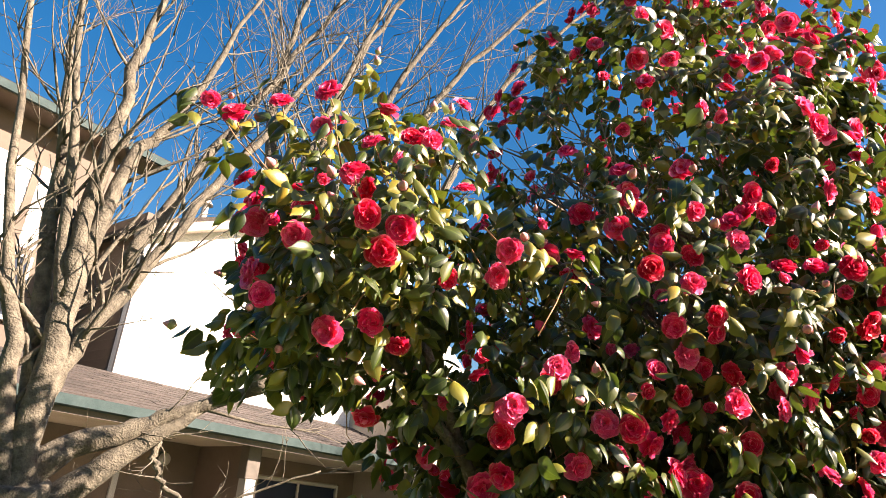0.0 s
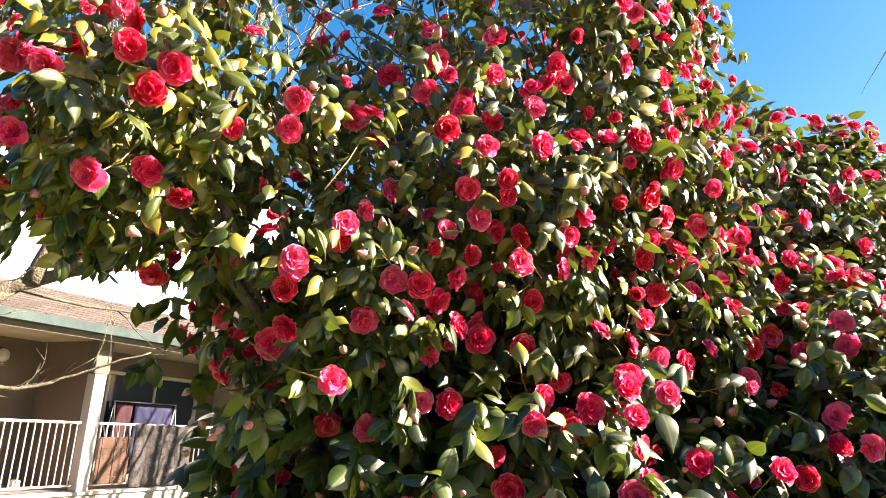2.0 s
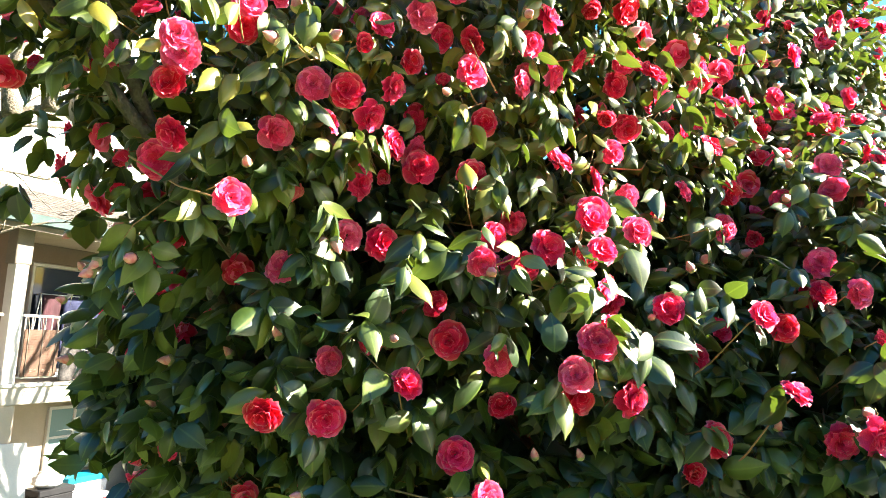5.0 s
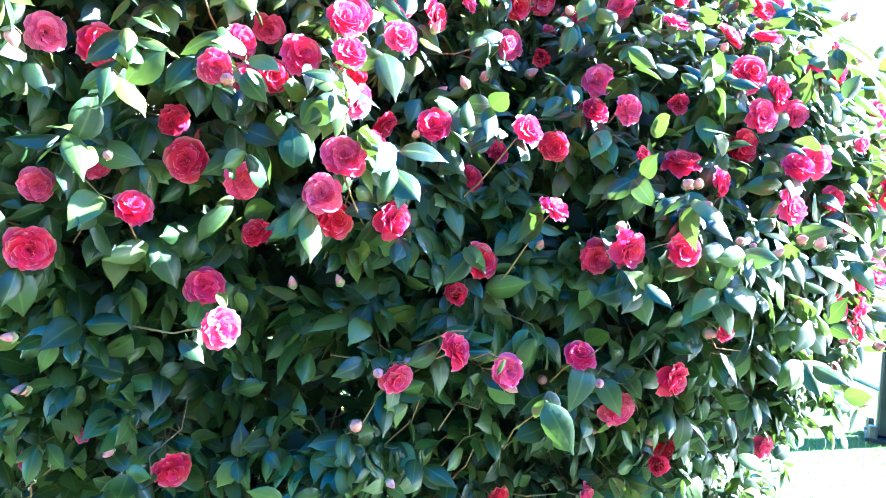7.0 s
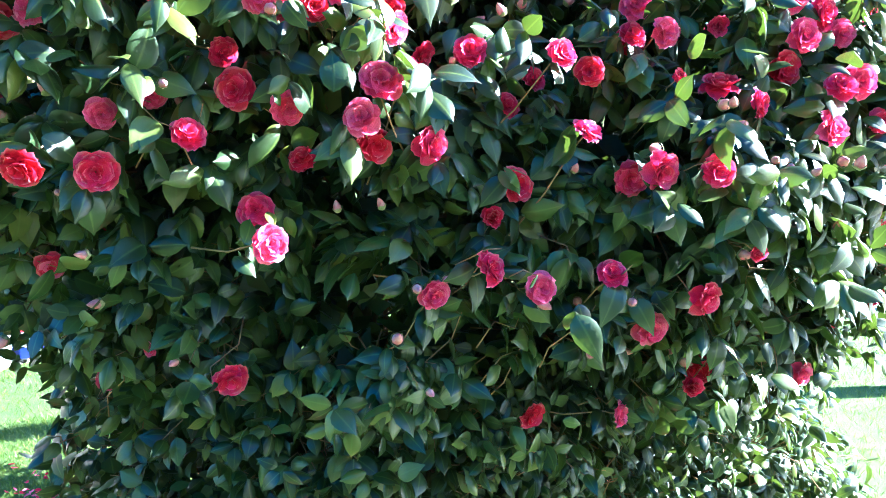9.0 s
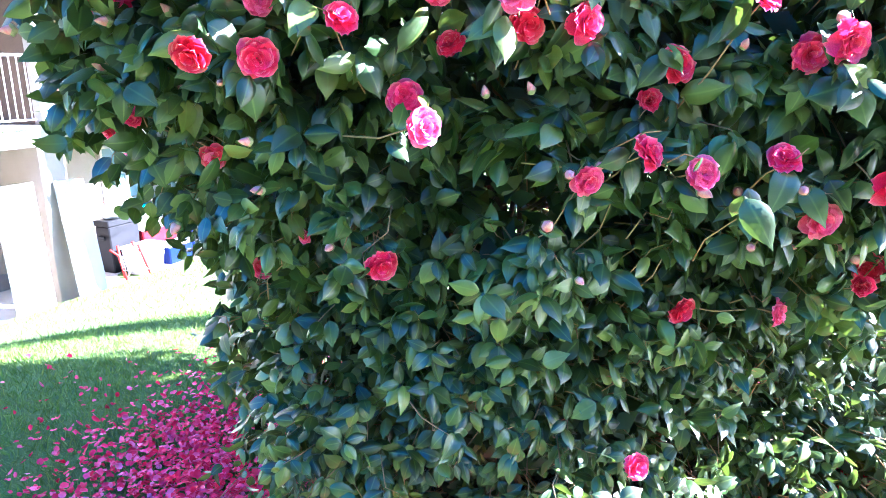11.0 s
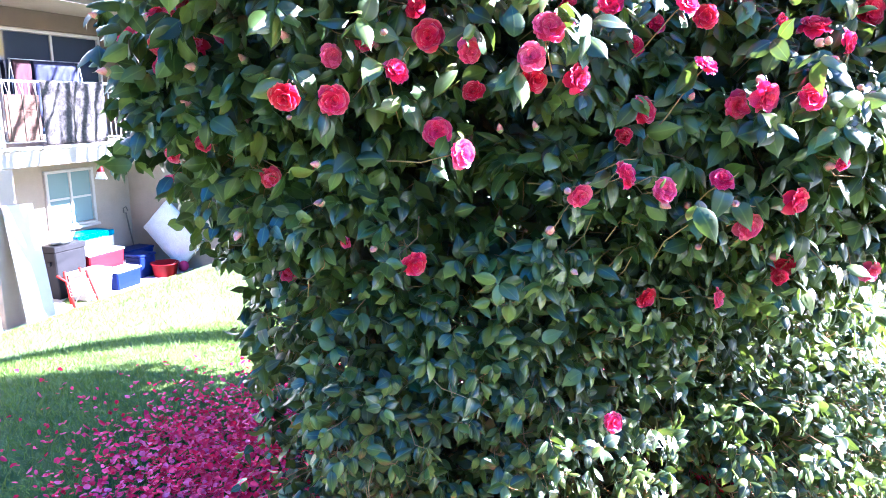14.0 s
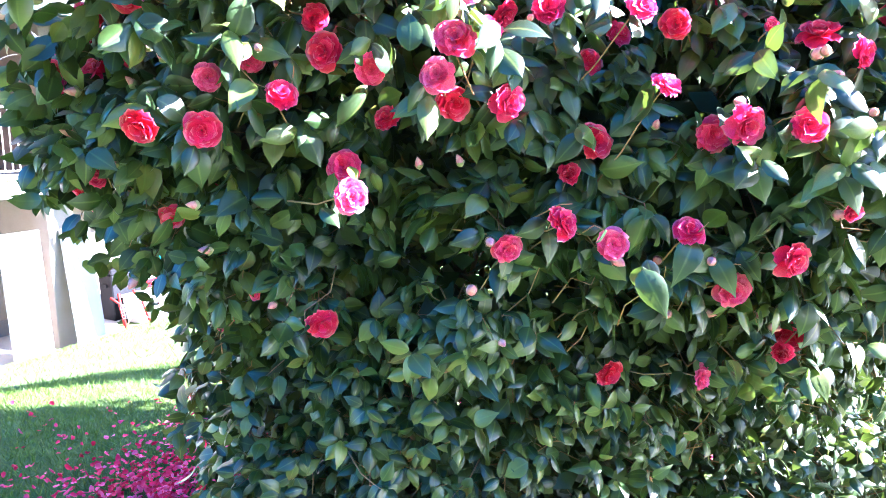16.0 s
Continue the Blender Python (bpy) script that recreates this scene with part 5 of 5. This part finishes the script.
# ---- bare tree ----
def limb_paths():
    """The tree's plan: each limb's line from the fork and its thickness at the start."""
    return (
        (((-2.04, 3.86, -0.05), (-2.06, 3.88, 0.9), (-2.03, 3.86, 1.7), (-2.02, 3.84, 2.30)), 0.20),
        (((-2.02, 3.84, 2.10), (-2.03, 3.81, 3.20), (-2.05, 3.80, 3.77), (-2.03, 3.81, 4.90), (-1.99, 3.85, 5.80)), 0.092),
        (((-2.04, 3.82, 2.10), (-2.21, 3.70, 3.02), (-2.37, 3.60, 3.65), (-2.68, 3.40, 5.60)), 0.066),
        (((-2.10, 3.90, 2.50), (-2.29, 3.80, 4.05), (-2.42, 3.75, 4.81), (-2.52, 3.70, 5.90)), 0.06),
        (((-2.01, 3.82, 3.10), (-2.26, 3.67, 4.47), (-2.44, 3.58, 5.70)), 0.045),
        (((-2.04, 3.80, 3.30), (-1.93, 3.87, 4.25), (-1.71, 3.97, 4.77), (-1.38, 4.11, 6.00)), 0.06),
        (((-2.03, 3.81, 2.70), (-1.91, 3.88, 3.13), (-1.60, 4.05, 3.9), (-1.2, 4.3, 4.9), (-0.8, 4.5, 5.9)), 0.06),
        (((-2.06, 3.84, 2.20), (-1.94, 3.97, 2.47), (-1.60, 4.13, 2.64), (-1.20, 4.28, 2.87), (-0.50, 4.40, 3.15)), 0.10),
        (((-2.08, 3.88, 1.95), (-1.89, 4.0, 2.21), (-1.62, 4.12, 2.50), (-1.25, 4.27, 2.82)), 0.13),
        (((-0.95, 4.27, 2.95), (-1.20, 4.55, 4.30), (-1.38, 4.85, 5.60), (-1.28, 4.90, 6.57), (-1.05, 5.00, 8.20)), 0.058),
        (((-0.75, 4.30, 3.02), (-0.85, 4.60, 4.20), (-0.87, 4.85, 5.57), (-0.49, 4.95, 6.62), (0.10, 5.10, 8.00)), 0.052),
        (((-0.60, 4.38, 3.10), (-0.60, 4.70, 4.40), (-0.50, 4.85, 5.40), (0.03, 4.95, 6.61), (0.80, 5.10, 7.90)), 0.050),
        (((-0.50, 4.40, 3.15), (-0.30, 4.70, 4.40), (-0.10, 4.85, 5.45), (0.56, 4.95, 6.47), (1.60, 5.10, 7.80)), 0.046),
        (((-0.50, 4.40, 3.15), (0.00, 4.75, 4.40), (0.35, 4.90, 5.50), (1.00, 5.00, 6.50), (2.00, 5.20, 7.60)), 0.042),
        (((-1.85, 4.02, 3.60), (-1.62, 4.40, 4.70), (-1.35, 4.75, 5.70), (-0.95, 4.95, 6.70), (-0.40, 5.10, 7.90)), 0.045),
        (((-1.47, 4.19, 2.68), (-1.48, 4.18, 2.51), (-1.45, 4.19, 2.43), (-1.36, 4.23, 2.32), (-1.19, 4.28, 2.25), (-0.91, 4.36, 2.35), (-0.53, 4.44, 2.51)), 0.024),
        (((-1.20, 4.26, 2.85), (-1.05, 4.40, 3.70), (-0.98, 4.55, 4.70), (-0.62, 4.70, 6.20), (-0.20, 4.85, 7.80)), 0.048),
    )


def smooth_line(pts, steps=5):
    pts = [Vector(p) for p in pts]
    out = []
    for i in range(len(pts) - 1):
        p0, p1, p2, p3 = pts[max(i - 1, 0)], pts[i], pts[i + 1], pts[min(i + 2, len(pts) - 1)]
        for k in range(steps):
            t = k / steps
            out.append(0.5 * (2 * p1 + (p2 - p0) * t + (2 * p0 - 5 * p1 + 4 * p2 - p3) * t * t + (3 * p1 - p0 - 3 * p2 + p3) * t ** 3))
    return out + [pts[-1]]


def build_tree():
    rnd = random.Random(7)
    tree = thing("bare_tree", "leafless tree with pale lichen-spotted grey-brown bark", "tree")
    twigs = Gather()

    def sprout(p, d, r, length, depth):
        n = 5 if depth < 2 else 4
        pts, dirn = [p], d.normalized()
        for _ in range(n):
            dirn = (dirn + Vector((rnd.gauss(0, 0.13), rnd.gauss(0, 0.13), rnd.gauss(0.05, 0.10)))).normalized()
            pts.append(pts[-1] + dirn * length / n)
        twigs.add(*tube_data(pts, [r * (1 - 0.8 * i / n) for i in range(n + 1)], 5 if r > 0.008 else 4 if r > 0.004 else 3))
        if depth >= 3:
            return
        for _ in range(rnd.choice((2, 3, 4))):
            i = rnd.randrange(1, n + 1)
            side = Vector((rnd.gauss(0, 1), rnd.gauss(0, 1), rnd.gauss(0.25, 0.7))).normalized()
            here = (pts[i] - pts[i - 1]).normalized()
            sprout(pts[i], here * 0.9 + side * 0.75, max(r * 0.45, 0.0022), length * rnd.uniform(0.35, 0.6), depth + 1)

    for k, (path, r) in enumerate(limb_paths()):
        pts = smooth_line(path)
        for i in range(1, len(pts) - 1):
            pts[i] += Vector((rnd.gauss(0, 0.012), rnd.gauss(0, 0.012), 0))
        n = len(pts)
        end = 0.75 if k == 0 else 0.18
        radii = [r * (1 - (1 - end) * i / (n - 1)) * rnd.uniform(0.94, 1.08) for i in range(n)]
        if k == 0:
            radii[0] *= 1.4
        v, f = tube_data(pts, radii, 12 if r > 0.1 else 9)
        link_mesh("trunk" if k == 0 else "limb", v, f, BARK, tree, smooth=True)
        if k:
            for i in range(3, n):
                low = max(q[2] for q in path) < 3.2
                for _ in range(0 if low and rnd.random() < 0.6 else 1 if low or i % 2 or k < 9 else 2):
                    side = Vector((rnd.gauss(0, 1), rnd.gauss(0, 1), rnd.gauss(0.2, 0.6))).normalized()
                    here = (pts[i] - pts[i - 1]).normalized()
                    sprout(pts[i], here * 0.8 + side * 0.7, max(min(radii[i] * 0.33, 0.007 if low else 1.0), 0.004), rnd.uniform(0.18, 0.4) if low else rnd.uniform(0.5, 1.1), 2 if low else 1)
    # thin shoots hanging towards the balcony
    for p, d, L in (((-1.25, 4.25, 2.80), (0.55, 0.25, -0.05), 0.9), ((-0.9, 4.25, 2.95), (0.6, 0.3, 0.1), 1.0)):
        sprout(Vector(p), Vector(d), 0.013, L, 1)
    tagged(link_mesh("twiggery", twigs.v, twigs.f, BARK, tree, smooth=True), kind="stuff")
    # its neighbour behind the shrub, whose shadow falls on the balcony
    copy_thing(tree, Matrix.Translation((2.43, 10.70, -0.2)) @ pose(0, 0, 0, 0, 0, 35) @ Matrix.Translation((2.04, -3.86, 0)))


build_tree()


# ---- post, pavement and street ----
def build_post():
    t = thing("lamp_post", "square dark steel post bolted to a base plate in the grass", "lamp post")
    m = Matrix.Translation((6.84, 3.74, 0.0)) @ pose(0, 0, 0, 0, 0, 33)
    bm = bmesh.new()
    for z0, z1, w in ((0.03, 6.5, 0.105),):
        box(bm, (-w, -w, z0), (w, w, z1), m, 0.016)
    part("shaft", bm, POLE, t)
    bm = bmesh.new()
    box(bm, (-0.19, -0.19, 0.0), (0.19, 0.19, 0.03), m, 0.004)
    part("base_plate", bm, POLE, t)
    for x in (-0.14, 0.14):
        for y in (-0.14, 0.14):
            bm = bmesh.new()
            bmesh.ops.create_cone(bm, cap_ends=True, segments=6, radius1=0.042, radius2=0.036, depth=0.10, matrix=m @ Matrix.Translation((x, y, 0.08)))
            part("bolt_cap", bm, BOLT, t, "grey bolt cap")
    bm = bmesh.new()
    box(bm, (-0.125, -0.05, 0.25), (-0.104, 0.05, 0.45), m, 0.008)
    part("hand_hole_cover", bm, POLE, t)


def strip(name, label, category, off0, off1, z, mat, along0=-60.0, along1=90.0, th=0.1):
    """A band beside the lawn: off is the distance past the lawn's edge."""
    out = Vector((0.879, -0.477, 0))
    run = Vector((0.477, 0.879, 0))
    o = Vector((7.93, 3.82, 0))
    bm = bmesh.new()
    m = Matrix((run, out, Vector((0, 0, 1)))).transposed().to_4x4()
    m.translation = o
    box(bm, (along0, off0, z - th), (along1, off1, z), m, 0.01)
    return tagged(part(name, bm, mat), label, category, kind="structure")


BLUE_PAINT = grained("blue_house_paint", (0.05, 0.11, 0.27), (0.08, 0.16, 0.36), 2, 0.7, 0.1, 50)
BLUE_ROOF = grained("blue_grey_roof", (0.06, 0.10, 0.20), (0.10, 0.15, 0.27), 3, 0.8, 0.3, 50)
BROWN_WALL = grained("brown_cladding", (0.24, 0.13, 0.08), (0.34, 0.20, 0.12), 2, 0.8, 0.15, 40)
DARK_WALL = grained("dark_block_wall", (0.07, 0.065, 0.08), (0.12, 0.11, 0.13), 3, 0.9, 0.4, 50)
NEEDLE = leafy("conifer_needles", (0.02, 0.045, 0.03), (0.035, 0.07, 0.04), (0.05, 0.10, 0.05), gloss=0.6, through_it=0.15)


def build_street():
    strip("pavement", "pale concrete pavement beside the lawn", "pavement", 0.0, 11.2, 0.03, CONCRETE)
    strip("kerb", "low pale concrete kerb", "kerb", 11.2, 11.4, 0.14, CONCRETE, th=0.3)
    strip("verge", "narrow strip of green grass", "verge", 11.4, 12.3, 0.10, GRASS_SOIL, th=0.3)
    strip("road", "dark asphalt road", "road", 12.3, 16.0, 0.02, ASPHALT)
    M = Matrix.Translation((20.6, 10.9, 0)) @ pose(0, 0, 0, 0, 0, -61)   # x across the view, y away
    w = thing("block_wall", "low dark block wall with a pale coping", "wall")
    bm = bmesh.new()
    box(bm, (-14, 0, -0.3), (14, 0.3, 0.55), M, 0.01)
    part("wall_body", bm, DARK_WALL, w)
    bm = bmesh.new()
    box(bm, (-14, -0.04, 0.55), (14, 0.34, 0.62), M, 0.01)
    part("coping", bm, CONCRETE, w)
    g = thing("garage", "brown-clad garage with a blue-grey sloping roof panel", "garage")
    bm = bmesh.new()
    box(bm, (-12, 2.0, -0.3), (12, 8.0, 1.35), M, 0.02)
    part("body", bm, BROWN_WALL, g)
    bm = bmesh.new()
    box(bm, (-12, -0.1, 0), (0.4, 2.2, 0.06), M @ Matrix.Translation((0, 1.2, 0.85)) @ pose(0, 0, 0, 20, 0, 0), 0.01)
    part("roof_panel", bm, BLUE_ROOF, g, "blue-grey metal roof panel")
    h = thing("blue_house", "blue clapboard house with white-framed windows across the street", "house")
    bm = bmesh.new()
    box(bm, (-16, 16, -0.5), (16, 24, 2.9), M, 0.02)
    part("wall", bm, BLUE_PAINT, h)
    bm = bmesh.new()
    vs = [bm.verts.new(M @ Vector(p)) for p in ((-17, 15.2, 2.8), (17, 15.2, 2.8), (17, 20, 4.6), (-17, 20, 4.6), (17, 24.8, 2.8), (-17, 24.8, 2.8))]
    for q in ((0, 1, 2, 3), (3, 2, 4, 5), (0, 3, 5), (1, 4, 2), (0, 5, 4, 1)):
        bm.faces.new([vs[i] for i in q])
    part("roof", bm, BLUE_ROOF, h)
    for i in range(9):
        x = -13.5 + i * 3.2
        wn_ = part_empty("window", h)
        bm = bmesh.new()
        box(bm, (x - 0.75, 15.9, 1.15), (x + 0.75, 15.98, 2.45), M)
        part("frame", bm, TRIM, wn_)
        bm = bmesh.new()
        box(bm, (x - 0.62, 15.86, 1.28), (x + 0.62, 15.9, 2.32), M)
        part("pane", bm, GLASS, wn_)
    rnd = random.Random(5)
    for x, y, hh in ((0.33, 26.8, 6.7), (-1.8, 29.6, 4.9), (6.5, 36, 5.5), (-11.0, 38, 7.0), (3.6, 44, 5.0), (12.0, 42, 7.2)):
        base = M @ Vector((x, y, 0))
        c = thing("conifer", "tall dark green conifer beyond the houses", "tree", group="conifers beyond the street")
        v, f = tube_data([base + Vector((0, 0, -0.5)), base + Vector((0, 0, hh * 1.02))], [0.22, 0.02], 7)
        link_mesh("trunk", v, f, BARK, c, smooth=True)
        rng = np.random.default_rng(int(100 + x * 7))
        # whorls of boughs with gaps between them, each hung with sprays
        tips, ways = [], []
        tiers = int(hh * 2.4)
        for k in range(tiers):
            u = (k + rng.uniform(-0.25, 0.25)) / tiers
            for _ in range(int(rng.integers(6, 10))):
                a = rng.uniform(0, 6.283)
                reach = (1 - u) * hh * 0.36 * rng.uniform(0.55, 1.1) + 0.12
                n = int(8 + reach * 16)
                q = rng.uniform(0.1, 1.0, n)
                side = rng.normal(0, 0.10, n) * reach
                rise = 0.16 * q - 0.30 * q * q
                tips.append(np.stack((base.x + reach * q * math.cos(a) - side * math.sin(a), base.y + reach * q * math.sin(a) + side * math.cos(a),
                                      0.5 + u * (hh - 0.3) + reach * rise + rng.normal(0, 0.05, n)), 1))
                b = a + rng.normal(0, 0.6, n)
                ways.append(np.stack((np.cos(b), np.sin(b), rng.normal(-0.35, 0.25, n)), 1))
        p, d = np.concatenate(tips), np.concatenate(ways)
        n = len(p)
        t4 = np.array([(-0.16, 0, 0), (0.16, 0, 0), (0.12, 0.6, 0.05), (-0.12, 0.6, 0.05), (0.0, 1.0, -0.05), (0.01, 1.0, -0.05)])
        vv, ff = scatter(t4, np.array([(0, 1, 2, 3), (3, 2, 4, 5)]), p, d, rng.normal(0, 0.4, (n, 3)) + np.array((0, 0, 1.0)), rng.uniform(0.16, 0.38, n))
        tagged(fast_mesh("crown", vv, ff, NEEDLE, c), kind="stuff")
    # overhead wire
    w = thing("overhead_wire", "thin dark overhead wire high above", "wire")
    v, f = tube_data([(4.8, 3.7, 5.6), (9.19, 8.22, 8.44), (21.77, 21.11, 16.53), (34.4, 34.0, 24.6)], [0.012] * 4, 5)
    link_mesh("wire", v, f, POLE, w)


build_post()
build_street()
